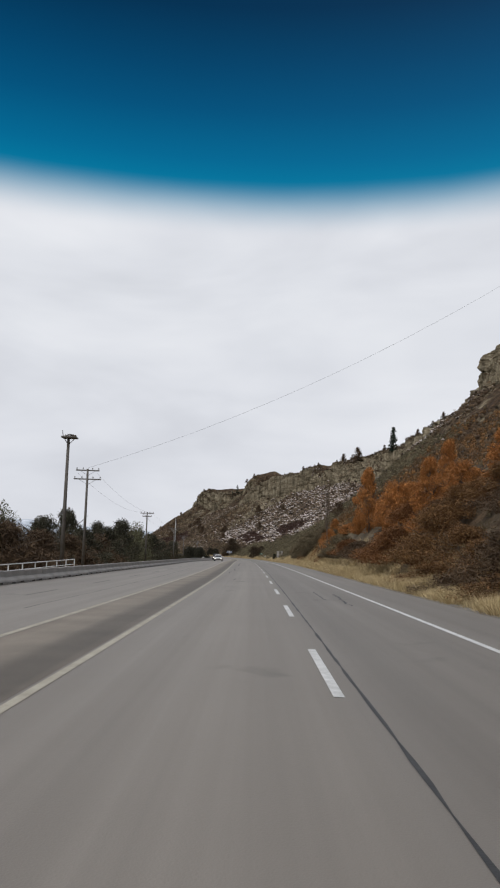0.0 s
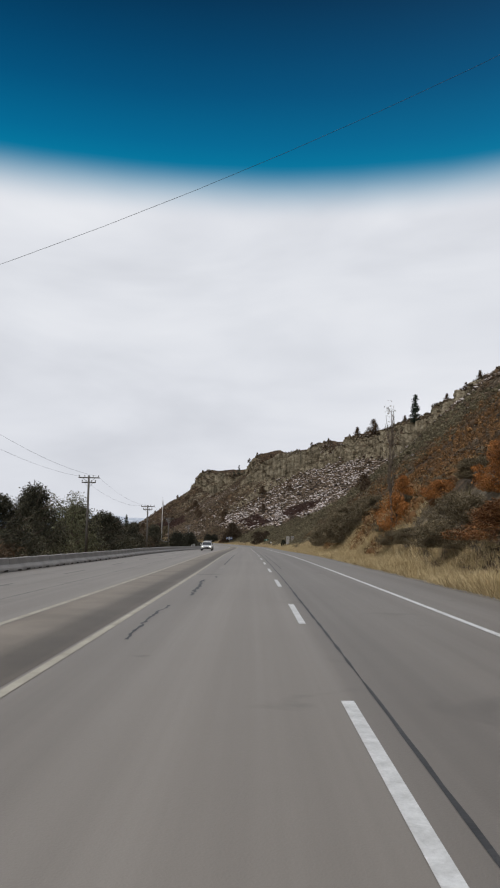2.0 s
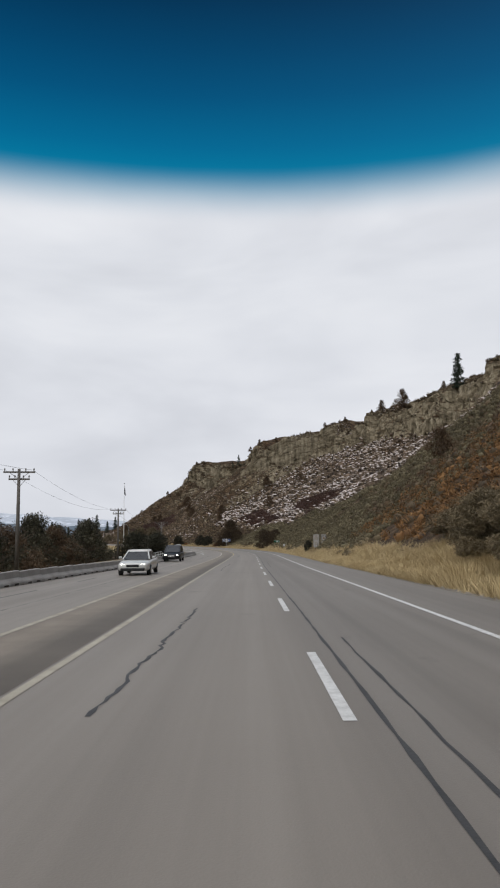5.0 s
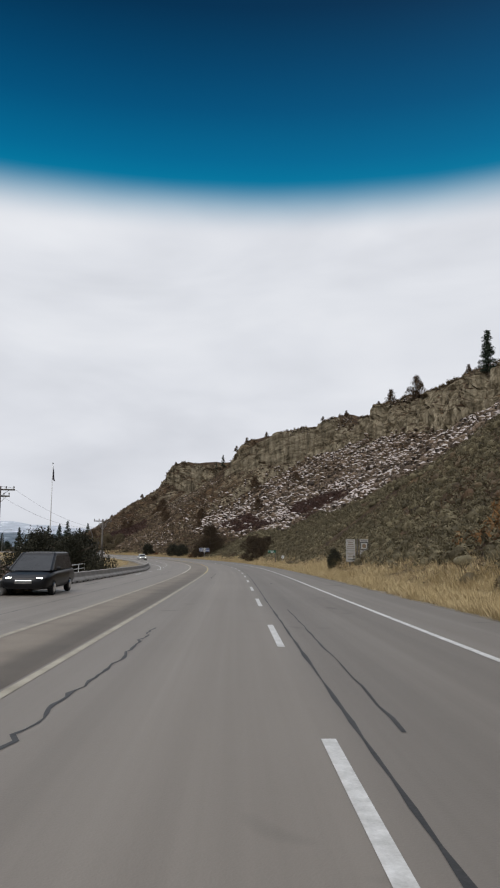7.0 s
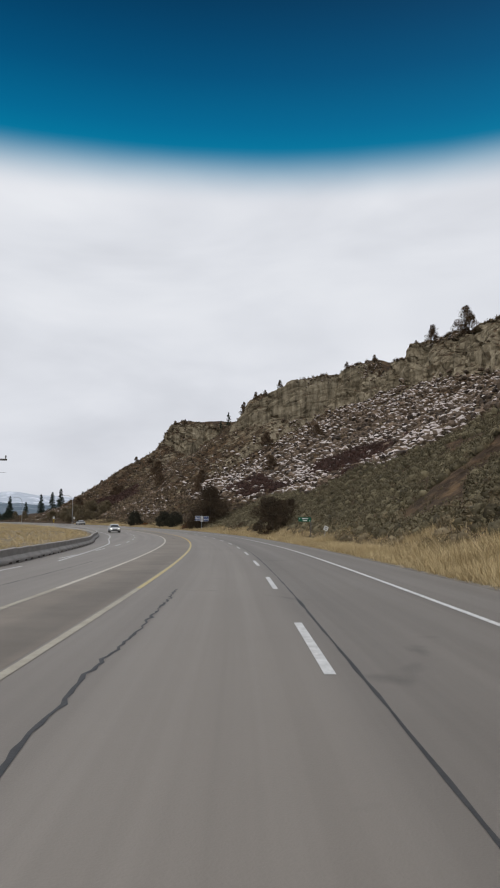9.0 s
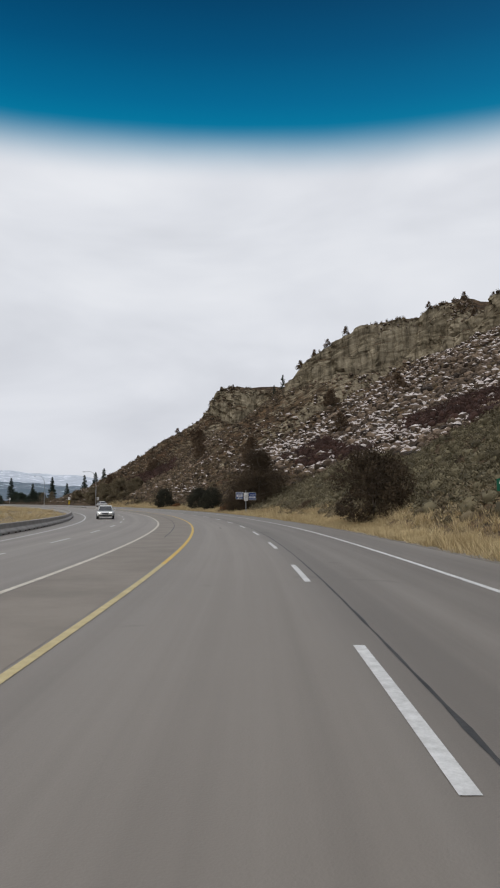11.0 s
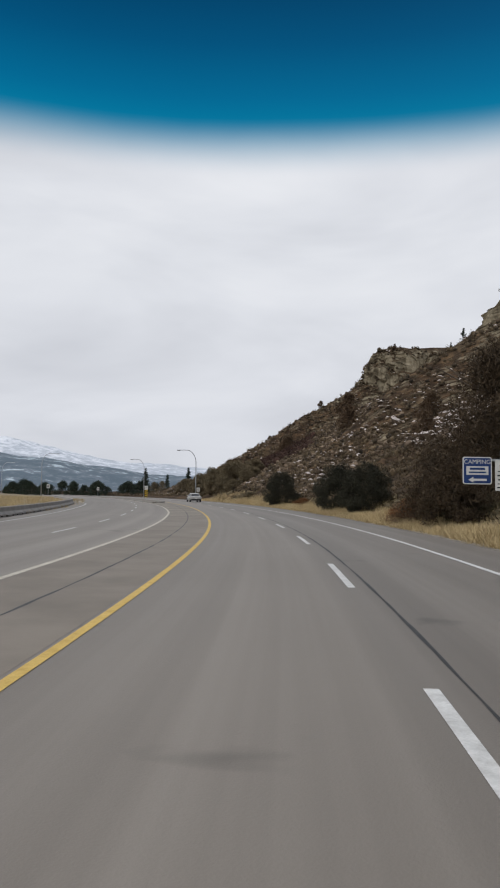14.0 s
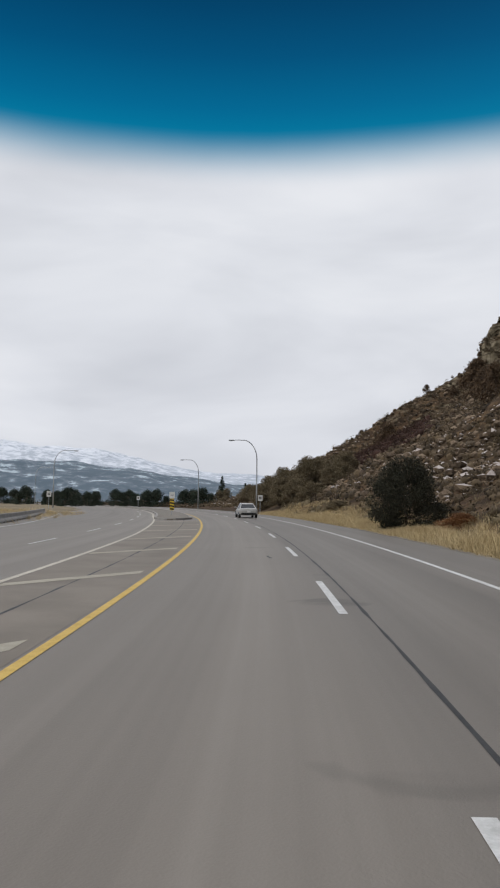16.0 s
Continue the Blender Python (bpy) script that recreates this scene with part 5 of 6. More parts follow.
def flagpole(at, top):
    ob = thing("flagpole", at=at, label="tall slender white flagpole with a furled dark flag", category="flagpole")
    h = top - ob.matrix_basis.translation.z
    part("pole", rod((0, 0, -0.2), (0, 0, h), 0.10, 0.05, 10), WHITE_METAL, ob, smooth_shade=True)
    bm = bmesh.new()
    bmesh.ops.create_uvsphere(bm, u_segments=10, v_segments=6, radius=0.11, matrix=Matrix.Translation((0, 0, h + 0.08)))
    part("finial", bm, STEEL, ob)
    bm = bmesh.new()
    rows = []
    for k in range(9):
        z = h - 0.4 - 0.24 * k
        rows.append([bm.verts.new((0.05 + 0.32 * f * (0.35 + 0.65 * k / 8) + 0.03 * math.sin(5 * f + k), 0.10 * math.sin(9 * f + 0.6 * k), z - 0.25 * f)) for f in np.linspace(0, 1, 7)])
    for a, b in zip(rows, rows[1:]):
        for k in range(6):
            bm.faces.new((a[k], a[k + 1], b[k + 1], b[k]))
    flag = part("flag", bm, CLOTH, ob, "furled dark cloth flag")
    solid = flag.modifiers.new("thick", "SOLIDIFY")
    solid.thickness = 0.012
    return ob


flagpole((-31.0, 275.0), 11.2)


def leaning_post(at, h, lean):
    ob = thing("wooden_post", at=at, label="leaning brown wooden post in the dry field", category="post")
    part("post", rod((0, 0, -0.3), (lean, 0, h), 0.11, 0.09, 8), WOODPOLE, ob)


leaning_post(by_road(248, -15.0), 3.2, 1.1)


def cable(name, a, b, sag, r, label):
    pts = [Vector(a).lerp(Vector(b), f) - Vector((0, 0, sag * 4 * f * (1 - f))) for f in np.linspace(0, 1, 24)]
    ob = part(name, tube(pts, r, 4), RUBBER)
    return tagged(ob, label, "power line", "power lines")


pa = by_road(78, -18)
hill_pole, _ = utility_pole("utility_pole", (70.0, 76.0), 64.0, [(0.3, 2.4)], 90, "wooden power pole high on the dry hillside")
cable("power_line", (*pa, 9.5), (70.0, 76.0, 64.0), 6.5, 0.009, "thin black overhead wire crossing the road")
line = [(78, -18, 9.9), (132, -18.6, 8.7), (177, -17.8, 7.7), (231, -19.6, 7.3), (271, -16.7, 5.4)]
for dx in (-1.05, 1.05):
    for (s, u, z), (q, w, y) in zip(line, line[1:]):
        cable("power_line", spot(s, u + dx, z - 0.1), spot(q, w + dx, y - 0.1), 1.0, 0.009, "thin black overhead wire between poles")


def pipe_railing(s0, s1, u):
    ob = thing("pipe_railing", (s0 + s1) / 2, u, label="low pale metal pipe railing behind the barrier", category="railing")
    inv = ob.matrix_basis.inverted()
    n = int((s1 - s0) / 2.4)
    z = ob.matrix_basis.translation.z
    pts = [Vector((*by_road(s0 + (s1 - s0) * k / n, u), z)) for k in range(n + 1)]
    for p in pts:
        part("post", rod(inv @ p + Vector((0, 0, -0.4)), inv @ p + Vector((0, 0, 0.85)), 0.04, 0.04, 8), WHITE_METAL, ob)
    for hgt in (0.45, 0.83):
        part("rail", tube([inv @ p + Vector((0, 0, hgt)) for p in pts], 0.035, 6), WHITE_METAL, ob)


pipe_railing(37, 58, -14.2)
pipe_railing(222, 236, -13.2)


def lettering(text, size, parent, at, mat):
    """Raised flat letters from the built-in font, facing -y of their sign."""
    cu = bpy.data.curves.new("lettering", "FONT")
    cu.body, cu.size, cu.align_x, cu.align_y, cu.extrude = text, size, "CENTER", "CENTER", 0.002
    tmp = bpy.data.objects.new("tmp", cu)
    scene.collection.objects.link(tmp)
    me = bpy.data.meshes.new_from_object(tmp.evaluated_get(bpy.context.evaluated_depsgraph_get()))
    bpy.data.objects.remove(tmp)
    bpy.data.curves.remove(cu)
    me.materials.clear()
    me.materials.append(mat)
    ob = new("lettering", me)
    ob.parent = parent
    ob.matrix_basis = pose(*at, 90, 0, 0)
    return ob


def rounded_panel(w, h, at, thick=0.02, r=0.05):
    bm = bmesh.new()
    ring = []
    for cx, cz, a0 in ((w / 2 - r, h / 2 - r, 0), (-w / 2 + r, h / 2 - r, 90), (-w / 2 + r, -h / 2 + r, 180), (w / 2 - r, -h / 2 + r, 270)):
        for k in range(4):
            a = radians(a0 + 30 * k)
            ring.append((cx + r * math.cos(a), cz + r * math.sin(a)))
    front = [bm.verts.new((at[0] + x, at[1] - thick / 2, at[2] + z)) for x, z in ring]
    back = [bm.verts.new((at[0] + x, at[1] + thick / 2, at[2] + z)) for x, z in ring]
    bm.faces.new(front[::-1]), bm.faces.new(back)
    for k in range(len(ring)):
        bm.faces.new((front[k], front[(k + 1) % len(ring)], back[(k + 1) % len(ring)], back[k]))
    bmesh.ops.recalc_face_normals(bm, faces=bm.faces[:])
    return bm


def bars(rows, parent, x, y, mat, w):
    """Plain bars in place of writing that cannot be read: (z, share of the width, thickness)."""
    for z, share, t in rows:
        part("text_bar", box((w * share, 0.006, t), (x, y, z)), mat, parent)


def arrow(parent, x, y, z, w, mat, way=-1):
    bm = bmesh.new()
    pts = [(-0.5, 0), (-0.22, 0.16), (-0.22, 0.06), (0.5, 0.06), (0.5, -0.06), (-0.22, -0.06), (-0.22, -0.16)]
    a = [bm.verts.new((x - way * p * w, y, z + q * w)) for p, q in pts]
    b = [bm.verts.new((x - way * p * w, y + 0.005, z + q * w)) for p, q in pts]
    bm.faces.new(a), bm.faces.new(b[::-1])
    for k in range(7):
        bm.faces.new((a[k], a[(k + 1) % 7], b[(k + 1) % 7], b[k]))
    bmesh.ops.recalc_face_normals(bm, faces=bm.faces[:])
    part("arrow", bm, mat, parent)


def services_sign(s, u):
    """Two blue boards and a white one between them on a single steel post."""
    ob = thing("services_sign", s, u, label="pair of blue roadside signs with a white one between", category="road sign")
    part("post", box((0.07, 0.05, 3.3), (0, 0.06, 1.45), 0.006), STEEL, ob)
    part("rail", box((2.3, 0.04, 0.07), (0, 0.05, 2.78), 0.005), STEEL, ob)
    for x, w, h, z, word in ((-0.84, 0.98, 0.92, 2.42, "CAMPING"), (0.84, 0.98, 0.94, 2.33, "TOURS")):
        edge = part("border", rounded_panel(w, h, (x, 0, z), 0.02, 0.07), SIGN_WHITE, ob, "pale reflective border")
        part("board", rounded_panel(w - 0.07, h - 0.07, (x, -0.006, z), 0.02, 0.05), SIGN_BLUE, edge, "dark blue sign board")
        lettering(word, 0.205, edge, (x, -0.019, z + (0.29 if word == "CAMPING" else 0.17)), SIGN_WHITE)
        plate = part("plate", box((w * 0.76, 0.008, 0.29 if word == "CAMPING" else 0.24), (x, -0.02, z - (0.0 if word == "CAMPING" else 0.14))), SIGN_WHITE, ob, "white plate with dark writing")
        zc = z - (0.0 if word == "CAMPING" else 0.14)
        bars([(zc + 0.06, 0.75, 0.07), (zc - 0.06, 0.85, 0.05)], plate, x, -0.027, SIGN_BLUE, w * 0.7)
        if word == "CAMPING":
            arrow(edge, x, -0.024, z - 0.31, 0.62, SIGN_WHITE)
    mid = part("white_board", rounded_panel(0.48, 1.04, (0.0, -0.02, 2.27), 0.02, 0.03), SIGN_WHITE, ob, "white board with dark bars")
    bars([(2.40, 0.75, 0.03), (2.26, 0.8, 0.05), (2.12, 0.7, 0.05), (1.98, 0.8, 0.03)], mid, 0.0, -0.033, SIGN_BLACK, 0.42)
    arrow(mid, 0.0, -0.036, 1.86, 0.36, SIGN_BLACK, 1)
    bm = bmesh.new()
    for p in (((-0.12, 2.58), (0.0, 2.64), (0.14, 2.68), (0.02, 2.60)),):
        f = [bm.verts.new((x, -0.034, z)) for x, z in p]
        g = [bm.verts.new((x, -0.031, z)) for x, z in p]
        bm.faces.new(f), bm.faces.new(g[::-1])
    part("emblem", bm, SIGN_BLACK, mid)
    return ob


services_sign(357, 7.9)


def info_sign(s, u):
    """Two tall pale boards on wooden posts, with rows of writing and a brown emblem."""
    ob = thing("information_sign", s, u, label="two tall pale boards with rows of small writing", category="road sign")
    ob.location.z -= 0.75
    for x in (-0.62, 0.05, 0.62):
        part("post", box((0.10, 0.09, 3.1), (x, 0.09, 1.25), 0.01), WOODPOLE, ob)
    for x, w in ((-0.56, 0.80), (0.62, 0.72)):
        board = part("board", box((w, 0.035, 0.98), (x, 0, 2.25), 0.008), BOARD_GREY, ob, "pale grey board")
        low = part("board", box((w, 0.035, 0.92), (x, 0, 1.27), 0.008), BOARD_GREY, ob, "pale grey board")
        if x < 0:
            bars([(2.60, 0.9, 0.04), (2.46, 0.6, 0.05), (2.30, 0.7, 0.06), (2.14, 0.8, 0.05), (1.96, 0.9, 0.04)], board, x, -0.021, BROWN_PAINT, w * 0.9)
            bars([(1.55, 0.8, 0.05), (1.40, 0.5, 0.05), (1.24, 0.7, 0.05)], low, x, -0.021, BROWN_PAINT, w * 0.9)
            arrow(low, x, -0.024, 0.98, 0.5, SIGN_BLACK, 1)
        else:
            part("panel", box((w * 0.92, 0.012, 0.72), (x, -0.023, 2.17), 0.004), SIGN_BLACK, board, "black frame")
            part("panel", box((w * 0.74, 0.010, 0.56), (x, -0.031, 2.17), 0.003), BOARD_GREY, board, "pale inner panel")
            bm = bmesh.new()
            bmesh.ops.create_cone(bm, cap_ends=True, segments=6, radius1=0.19, radius2=0.19, depth=0.012, matrix=Matrix.Translation((x, -0.040, 2.18)) @ pose(0, 0, 0, 90, 0, 0))
            part("emblem", bm, BROWN_PAINT, board, "plain brown emblem")
            bars([(2.62, 0.8, 0.05)], board, x, -0.021, SIGN_BLACK, w)
            bars([(1.60, 0.9, 0.05), (1.44, 0.6, 0.05), (1.28, 0.7, 0.07), (1.10, 0.5, 0.04), (0.95, 0.6, 0.04)], low, x, -0.021, BROWN_PAINT, w * 0.85)
    return ob


info_sign(232.5, 10.9)


def green_sign(s, u, up):
    ob = thing("direction_sign", s, u, label="wide dark green roadside sign with pale writing", category="road sign")
    z0 = float(spot(s, u)[2]) + up - ob.matrix_basis.translation.z
    part("post", box((0.09, 0.09, z0 + 0.5), (0.62, 0.07, z0 / 2 + 0.05), 0.006), WOODPOLE, ob)
    board = part("board", rounded_panel(1.25, 0.42, (0, 0, z0), 0.02, 0.04), SIGN_GREEN, ob, "green sign board")
    bars([(z0 + 0.09, 0.62, 0.09), (z0 - 0.10, 0.42, 0.09)], board, 0.04, -0.013, SIGN_WHITE, 1.0)
    for x, z in ((-0.5, z0 + 0.10), (0.5, z0 - 0.10)):
        part("arrow", rod((x, -0.016, z - 0.06), (x, -0.016, z + 0.06), 0.04, 0.016, 4), SIGN_WHITE, board)


green_sign(288, 9.0, 2.2)


def small_marker(s, u):
    ob = thing("marker_sign", s, u, label="small white leaning square sign in dry grass", category="road sign")
    part("post", rod((0, 0, -0.2), (0.25, 0, 1.2), 0.025, 0.025, 6), STEEL, ob)
    m = Matrix.Translation((0.26, -0.03, 1.15)) @ pose(0, 0, 0, 0, 25, 0)
    board = part("board", box((0.40, 0.012, 0.40), (0.26, -0.03, 1.15), 0.004, pose(0, 0, 0, 0, 25, 0)), SIGN_WHITE, ob)
    for k in (-0.08, 0.08):
        part("text_bar", box((0.24, 0.006, 0.06), tuple(m @ Vector((0, -0.008, k))), 0, pose(0, 0, 0, 0, 25, 0)), SIGN_BLACK, board)


small_marker(282, 9.6)


def street_lamp(at, top, toward, label="tall curved steel street lamp"):
    """A davit lamp whose arm curves towards the road. toward: world direction in degrees from +x."""
    ob = thing("street_lamp", at=at, turn=toward, label=label, category="street lamp", group="street lamps")
    h = top - ob.matrix_basis.translation.z
    part("base", rod((0, 0, -0.1), (0, 0, 0.35), 0.20, 0.17, 10), CONCRETE, ob)
    pts = [(0, 0, 0.3), (0, 0, h * 0.4), (0, 0, h * 0.74)] + [(2.9 * (1 - math.cos(a)) / 1.0 * 0.62, 0, h * 0.74 + (h * 0.26) * math.sin(a)) for a in np.linspace(0.25, 1.5, 8)] + [(2.6, 0, h), (3.1, 0, h - 0.04)]
    part("mast", tube(pts, [0.10, 0.09, 0.075] + [0.06] * 8 + [0.05, 0.05], 8), STEEL, ob, smooth_shade=True)
    head = part("lamp_head", box((0.75, 0.28, 0.15), (3.35, 0, h - 0.05), 0.05), STEEL, ob)
    part("lens", box((0.45, 0.20, 0.05), (3.40, 0, h - 0.135), 0.02), GLASSY, head)
    return ob


street_lamp(by_road(471, 6.9), 5.4, 180 + turned(471))
street_lamp(by_road(499, -20.5), 5.4, turned(499))
street_lamp((-95.0, 503.0), 5.6, 180 + turned(540))
street_lamp((-150.0, 520.0), 5.6, 20)


def hazard_marker(s, u):
    ob = thing("hazard_marker", s, u, z=float(spot(s, u)[2]) + 0.16, label="yellow and black striped hazard board on the island", category="road sign")
    part("post", box((0.07, 0.07, 2.3), (0, 0.04, 1.15), 0.005), STEEL, ob)
    board = part("board", box((0.45, 0.02, 1.2), (0, 0, 1.05), 0.004), SIGN_YELLOW, ob)
    for k in range(4):
        bm = bmesh.new()
        z = 0.52 + 0.30 * k
        q = [(-0.22, z + 0.17), (-0.22, z + 0.02), (0.22, z - 0.05), (0.22, z + 0.10)]
        f = [bm.verts.new((x, -0.013, zz)) for x, zz in q]
        g = [bm.verts.new((x, -0.010, zz)) for x, zz in q]
        bm.faces.new(f), bm.faces.new(g[::-1])
        part("stripe", bm, SIGN_BLACK, board, "black diagonal stripe")
    part("plate", rounded_panel(0.55, 0.65, (0, -0.01, 2.0), 0.02, 0.04), SIGN_WHITE, ob, "white keep-right plate")
    arrow(ob, 0.0, -0.026, 2.0, 0.35, SIGN_BLACK, 1)


hazard_marker(453, -4.7)
for n, (s, u) in enumerate([(520, -5.0), (480, -20.0), (470, 7.2)]):
    ob = thing("road_sign", s, u, label="small pale road sign on a thin steel post", category="road sign", group="small road signs")
    part("post", box((0.06, 0.06, 2.4), (0, 0.04, 1.2), 0.005), STEEL, ob)
    b = part("board", rounded_panel(0.6, 0.75, (0, 0, 2.1), 0.02, 0.05), SIGN_WHITE, ob)
    bars([(2.2, 0.7, 0.1), (2.0, 0.7, 0.1)], b, 0, -0.013, SIGN_BLACK, 0.5)


# ---- vehicles ----
CAR_GLASS = mottled("dark_car_glass", (0.012, 0.014, 0.016), (0.03, 0.033, 0.036), 2, 0.25, 0, 20, spec=0.25)
CHROME = mottled("chrome", (0.55, 0.55, 0.55), (0.7, 0.7, 0.7), 2, 0.2, 0, 20, metal=1.0)
TAIL = mottled("red_lamp_plastic", (0.16, 0.008, 0.008), (0.26, 0.015, 0.012), 4, 0.25, 0, 20)


def lamp_build(t, b):
    b.inputs["Base Color"].default_value = (0.8, 0.8, 0.78, 1)
    b.inputs["Emission Color"].default_value = (1.0, 0.96, 0.86, 1)
    b.inputs["Emission Strength"].default_value = 7.0


HEADLIGHT = material("lit_headlight", lamp_build)


def car_paint(name, low, high):
    m = mottled(name, low, high, 1.5, 0.32, 0, 30, spec=0.5)
    m.node_tree.nodes["Principled BSDF"].inputs["Coat Weight"].default_value = 0.5
    return m


def loft(rings):
    """A skin over rings of equal count, closed at both ends."""
    bm = bmesh.new()
    made = [[bm.verts.new(p) for p in ring] for ring in rings]
    n = len(made[0])
    for a, b in zip(made, made[1:]):
        for k in range(n):
            bm.faces.new((a[k], a[(k + 1) % n], b[(k + 1) % n], b[k]))
    bm.faces.new(made[0][::-1]), bm.faces.new(made[-1])
    bmesh.ops.recalc_face_normals(bm, faces=bm.faces[:])
    return bm


def section(y, half, z0, z1, power=5.0, n=20):
    """A rounded oblong across the car at y."""
    out = []
    for k in range(n):
        a = 2 * math.pi * (k + 0.5) / n
        c, s = math.cos(a), math.sin(a)
        out.append((half * math.copysign(abs(c) ** (2 / power), c), y, (z0 + z1) / 2 + (z1 - z0) / 2 * math.copysign(abs(s) ** (2 / power), s)))
    return out


def deck(z, half, y0, y1, r=0.18, n=5):
    """A rounded oblong lying flat at height z."""
    out = []
    for cx, cy, a0 in ((half - r, y1 - r, 0), (-half + r, y1 - r, 90), (-half + r, y0 + r, 180), (half - r, y0 + r, 270)):
        for k in range(n):
            a = radians(a0 + 90 * k / (n - 1))
            out.append((cx + r * math.cos(a), cy + r * math.sin(a), z))
    return out


def car(name, s, u, paint, van, lit, oncoming, label):
    """A parked saloon or minivan; the car's front is +y of its own axes."""
    ob = thing(name, s, u, z=float(spot(s, u)[2]), turn=turned(s) + (180 if oncoming else 0), label=label, category="car" if not van else "minivan")
    w = 0.90 if not van else 0.98
    if van:
        shape = [(-2.45, 0.86 * w, 0.42, 0.98), (-2.38, 0.97 * w, 0.30, 1.05), (-1.2, w, 0.24, 1.06), (0.8, w, 0.24, 1.02), (1.7, 0.98 * w, 0.25, 0.95), (2.25, 0.92 * w, 0.28, 0.84), (2.45, 0.78 * w, 0.36, 0.72)]
        low, high = deck(1.0, 0.92 * w, -2.36, 1.55), deck(1.68, 0.76 * w, -2.15, 0.35)
    else:
        shape = [(-2.38, 0.84 * w, 0.42, 0.86), (-2.30, 0.95 * w, 0.32, 0.95), (-1.2, w, 0.24, 0.94), (0.6, w, 0.24, 0.92), (1.5, 0.98 * w, 0.25, 0.84), (2.15, 0.92 * w, 0.28, 0.76), (2.38, 0.76 * w, 0.36, 0.66)]
        low, high = deck(0.90, 0.90 * w, -1.72, 1.15), deck(1.38, 0.68 * w, -1.00, 0.30)
    body = part("body", loft([section(*row) for row in shape]), paint, ob, smooth_shade=True)
    mid = [tuple(0.12 * a + 0.88 * b for a, b in zip(p, q)) for p, q in zip(low, high)]
    part("window_glass", loft([low, mid]), CAR_GLASS, ob, "dark tinted glass")
    part("roof", loft([mid, [(x * 0.985, y * 0.985, z) for x, y, z in high], [(x * 0.90, y * 0.90, z + 0.045) for x, y, z in high]]), paint, ob)
    for k in (0, 5, 10, 15):
        part("pillar", rod(Vector(low[k + 2]) * 1.0, Vector(high[k + 2]) * 1.0, 0.045, 0.04, 6), paint, ob)
    for x in (-1, 1):
        for y in (-1.42, 1.42):
            bm = bmesh.new()
            bmesh.ops.create_cone(bm, cap_ends=True, segments=18, radius1=0.32, radius2=0.32, depth=0.21, matrix=Matrix.Translation((x * (w - 0.10), y, 0.32)) @ pose(0, 0, 0, 0, 90, 0))
            bmesh.ops.bevel(bm, geom=[e for e in bm.edges if e.calc_face_angle(0) > 1], offset=0.03, segments=2, affect="EDGES")
            wheel = part("tyre", bm, RUBBER, ob)
            bm = bmesh.new()
            bmesh.ops.create_cone(bm, cap_ends=True, segments=14, radius1=0.20, radius2=0.17, depth=0.03, matrix=Matrix.Translation((x * (w + 0.012), y, 0.32)) @ pose(0, 0, 0, 0, 90 * x, 0))
            part("rim", bm, CHROME, wheel)
        zl = 0.80 if van else 0.72
        part("headlight", box((0.24, 0.12, 0.13), (x * 0.62 * w, 2.36 if van else 2.28, zl - 0.10), 0.03), HEADLIGHT if lit else GLASSY, ob, "lit headlight" if lit else "")
        part("tail_light", box((0.26, 0.08, 0.14 if not van else 0.34), (x * 0.70 * w, -2.33, zl + 0.02), 0.02), TAIL, ob, "red tail light")
        part("mirror", box((0.18, 0.10, 0.13), (x * (w + 0.06), 0.75 if not van else 1.0, 1.0 if not van else 1.08), 0.03), paint, ob)
    part("grille", box((0.70, 0.06, 0.14), (0, 2.45 if van else 2.37, 0.58), 0.02), CHROME if van else RUBBER, ob)
    part("rear_bumper", box((1.62 * w, 0.12, 0.17), (0, -2.38, 0.42), 0.04), RUBBER if not van else paint, ob)
    part("front_bumper", box((1.5 * w, 0.10, 0.15), (0, 2.38, 0.38), 0.04), RUBBER, ob)
    part("number_plate", box((0.31, 0.02, 0.16), (0, -2.43, 0.62), 0.004), SIGN_WHITE, ob, "blank pale plate")
    return ob


SILVER = car_paint("silver_beige_paint", (0.30, 0.29, 0.27), (0.40, 0.385, 0.36))
BLACKCAR = mottled("black_paint", (0.007, 0.007, 0.008), (0.014, 0.014, 0.016), 1.5, 0.35, 0, 30, spec=0.3)
WHITECAR = car_paint("pale_champagne_paint", (0.46, 0.45, 0.42), (0.58, 0.57, 0.54))
car("sedan", 449, 2.5, SILVER, False, False, False, "silver-beige saloon car seen from behind on asphalt")
car("sedan", 344, -9.9, WHITECAR, False, True, True, "pale champagne saloon car with lit headlights")
car("minivan", 201, -8.3, BLACKCAR, True, True, True, "black minivan with lit headlights facing oncoming")
car("sedan", 164, -6.5, WHITECAR, False, True, True, "pale saloon car with lit headlights facing oncoming")


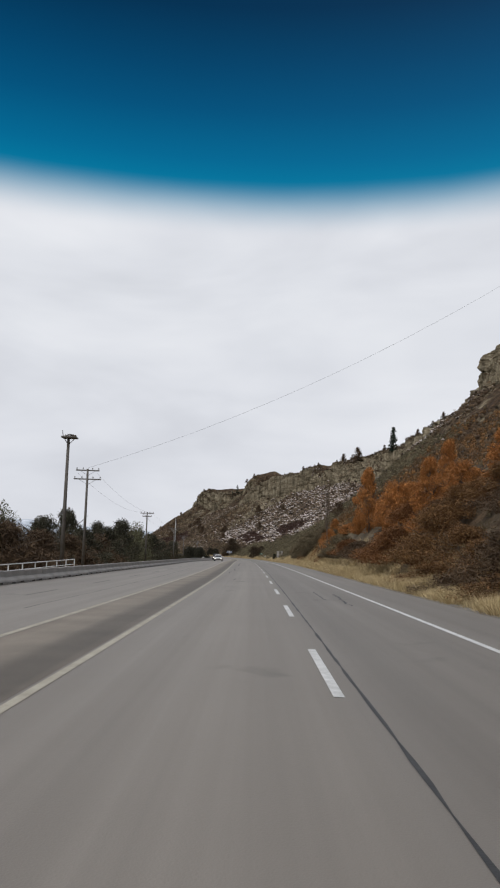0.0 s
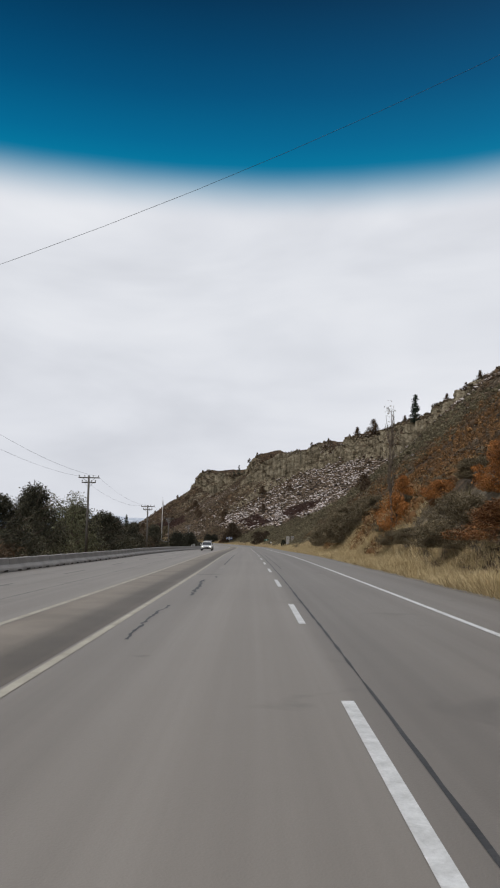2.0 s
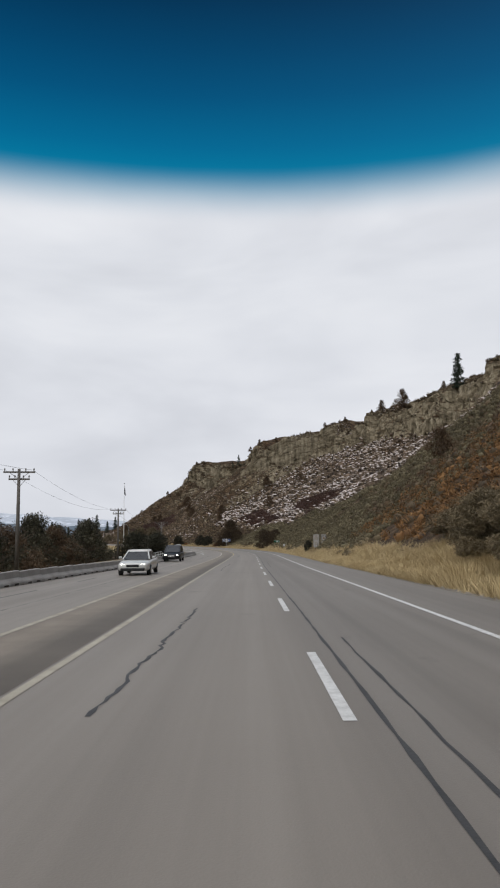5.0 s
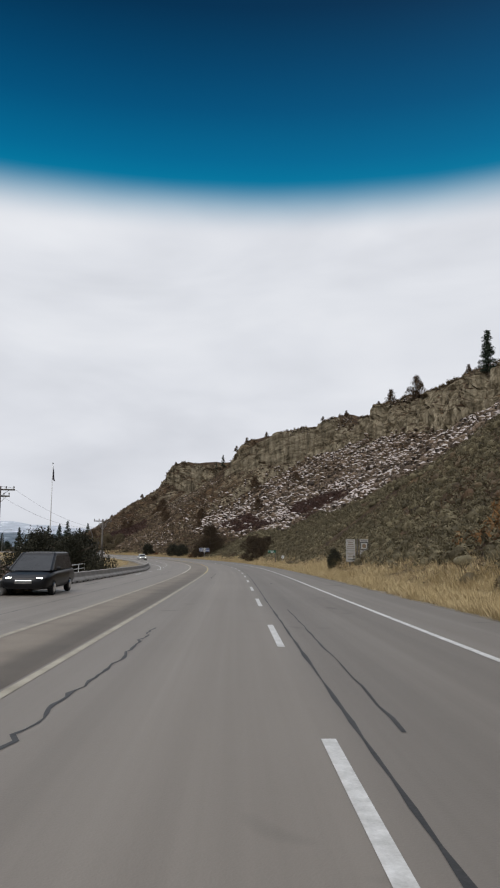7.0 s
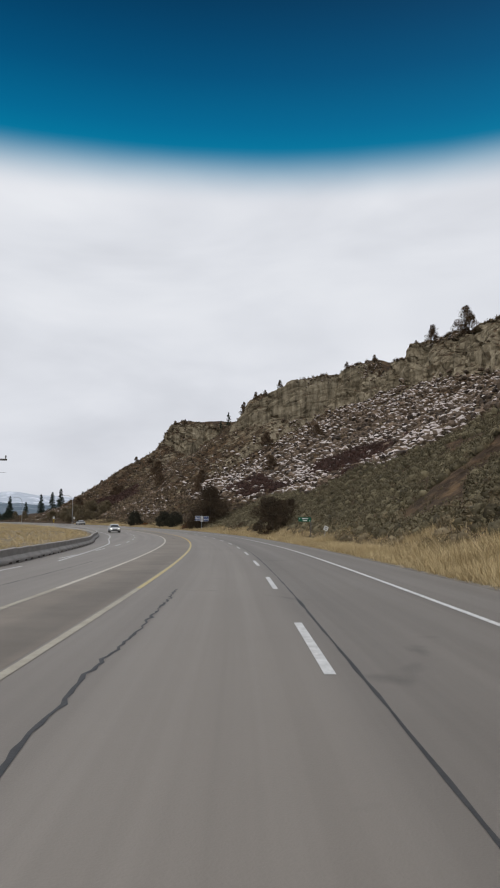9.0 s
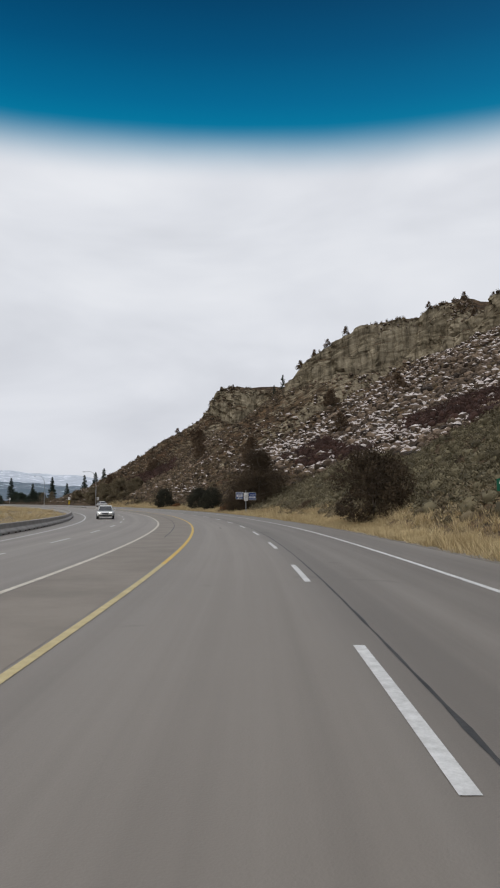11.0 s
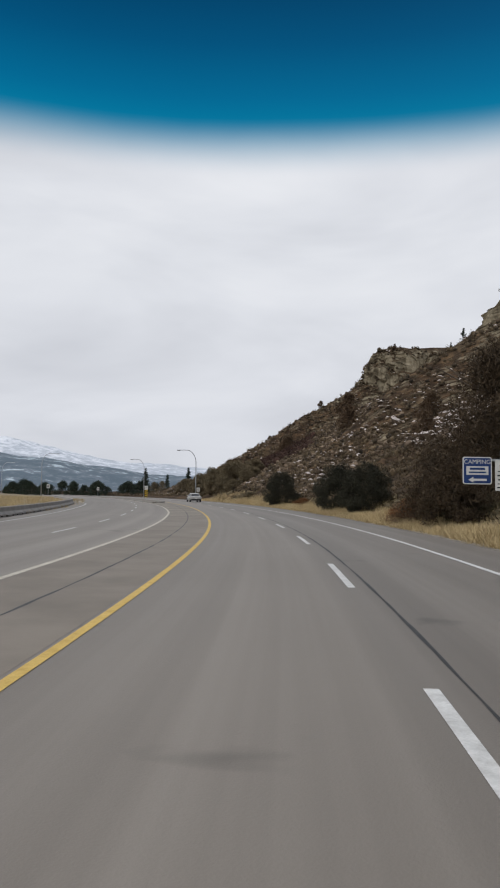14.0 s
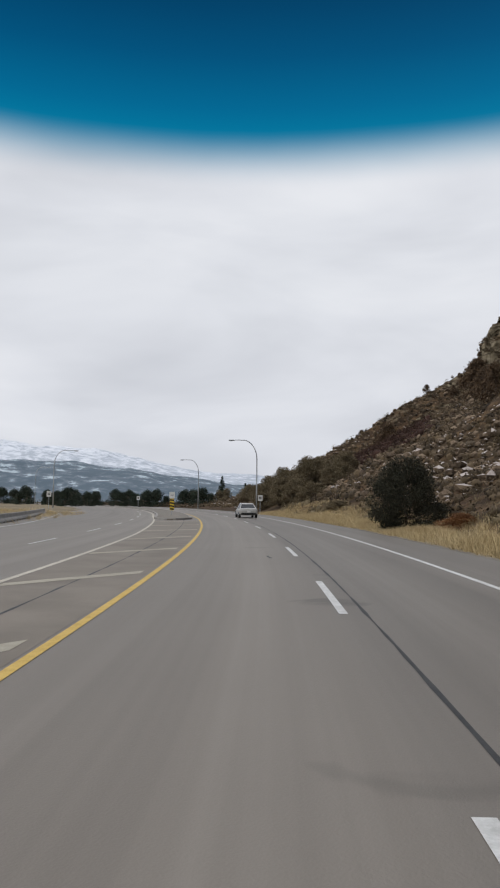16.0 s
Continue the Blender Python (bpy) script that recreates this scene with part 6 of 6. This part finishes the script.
# ---- a low house behind the barrier ----
def house(s, u):
    ob = thing("house", s, u, turn=20, label="low pale house with a brown shingled gable roof", category="house")
    wall = mottled("pale_stucco", (0.34, 0.32, 0.29), (0.46, 0.44, 0.40), 1, 0.9, 0.2, 15)
    roof = mottled("brown_shingles", (0.075, 0.05, 0.038), (0.15, 0.105, 0.08), 1, 0.9, 0.5, 12)
    part("wall", box((9.0, 6.0, 2.3), (0, 0, 1.05), 0.02), wall, ob)
    for sgn in (-1, 1):
        a = Matrix.Translation((0, sgn * 1.75, 2.72)) @ pose(0, 0, 0, -sgn * 20, 0, 0)
        bm = bmesh.new()
        bmesh.ops.create_cube(bm, size=1.0, matrix=a @ Matrix.Diagonal((9.9, 3.85, 0.14, 1)))
        part("roof", bm, roof, ob)
        for k in range(3):
            w = part("window", box((1.0, 0.08, 0.9), (-3 + 3 * k, sgn * 3.02, 1.3), 0.01), CAR_GLASS, ob)
            part("frame", box((1.16, 0.05, 0.08), (-3 + 3 * k, sgn * 3.04, 1.79), 0.01), WHITE_METAL, w)
    for sgn in (-1, 1):
        bm = bmesh.new()
        q = [(sgn * 4.45, -3.0, 2.2), (sgn * 4.45, 3.0, 2.2), (sgn * 4.45, 0, 3.25)]
        f = [bm.verts.new(p) for p in q]
        g = [bm.verts.new((p[0] - sgn * 0.1, p[1], p[2])) for p in q]
        bm.faces.new(f), bm.faces.new(g[::-1])
        for k in range(3):
            bm.faces.new((f[k], f[(k + 1) % 3], g[(k + 1) % 3], g[k]))
        part("gable", bm, wall, ob)
    part("chimney", box((0.6, 0.6, 1.2), (1.5, 0.6, 3.4), 0.02), CONCRETE, ob)


house(252, -27)


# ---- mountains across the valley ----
# forest and snow tones; the blue-grey of haze is mixed into the base colour
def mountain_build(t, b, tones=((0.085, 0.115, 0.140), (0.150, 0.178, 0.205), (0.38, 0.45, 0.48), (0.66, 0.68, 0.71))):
    c = t.nodes.new("ShaderNodeTexCoord")
    g = t.nodes.new("ShaderNodeNewGeometry")
    z = t.nodes.new("ShaderNodeSeparateXYZ")
    wire(t, c, "Object", z, 0)
    n1 = node(t, "ShaderNodeTexNoise", Scale=0.020, Detail=9.0, Roughness=0.68)
    wire(t, c, "Object", n1, 0)
    up = t.nodes.new("ShaderNodeMath")
    up.operation = "MULTIPLY_ADD"
    up.inputs[1].default_value, up.inputs[2].default_value = 0.0007, 0.0
    wire(t, z, "Z", up, 0)
    add = t.nodes.new("ShaderNodeMath")
    wire(t, n1, 0, add, 0), wire(t, up, 0, add, 1)
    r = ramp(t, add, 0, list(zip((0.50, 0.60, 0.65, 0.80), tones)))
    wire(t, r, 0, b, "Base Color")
    b.inputs["Roughness"].default_value = 0.95


MOUNTAIN = material("hazy_forest_and_snow", mountain_build)
# snowy forest, its tones paled further to put distance haze into the colour
HAZY_SNOW = material("hazy_snowy_forest", lambda t, b: mountain_build(t, b, ((0.38, 0.41, 0.45), (0.46, 0.49, 0.53), (0.60, 0.62, 0.655), (0.72, 0.735, 0.76))))


def mountain(name, r0, table, depth, seed, label, mat=None):
    """A ridge on an arc about the road's end: table of bearing to the left and height."""
    az = np.radians(np.arange(-2, 95, 0.25))
    fr = np.linspace(0, 1, 26)
    a, f = np.meshgrid(az, fr, indexing="ij")
    top = np.interp(np.degrees(a), *np.array(table, float).T)
    x, y = -28 - (r0 + depth * f) * np.sin(a), 376 + (r0 + depth * f) * np.cos(a)
    z = -8 + top * smooth(f * 1.25) * (1 + 0.16 * layered(x / 260, y / 260, seed, 5)) + 14 * layered(x / 120, y / 120, seed + 9, 4) * smooth(f * 2)
    n, m = a.shape
    i = (np.arange(n - 1)[:, None] * m + np.arange(m - 1)[None]).ravel()
    faces = np.stack([i, i + m, i + m + 1, i + 1], 1)
    ob = mesh_object(name, np.stack([x, y, z], -1).reshape(-1, 3).tolist(), faces.tolist(), mat or MOUNTAIN, smooth_shade=True)
    return tagged(ob, label, "mountain", kind="structure")


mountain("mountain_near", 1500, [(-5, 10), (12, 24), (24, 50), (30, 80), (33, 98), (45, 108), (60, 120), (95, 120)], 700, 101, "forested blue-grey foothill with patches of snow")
mountain("mountain_far", 2600, [(-5, 40), (12, 80), (24, 135), (28, 150), (32, 195), (37, 250), (43, 290), (60, 300), (95, 280)], 1300, 103, "long snowy mountain ridge, paled by haze, under cloud", HAZY_SNOW)
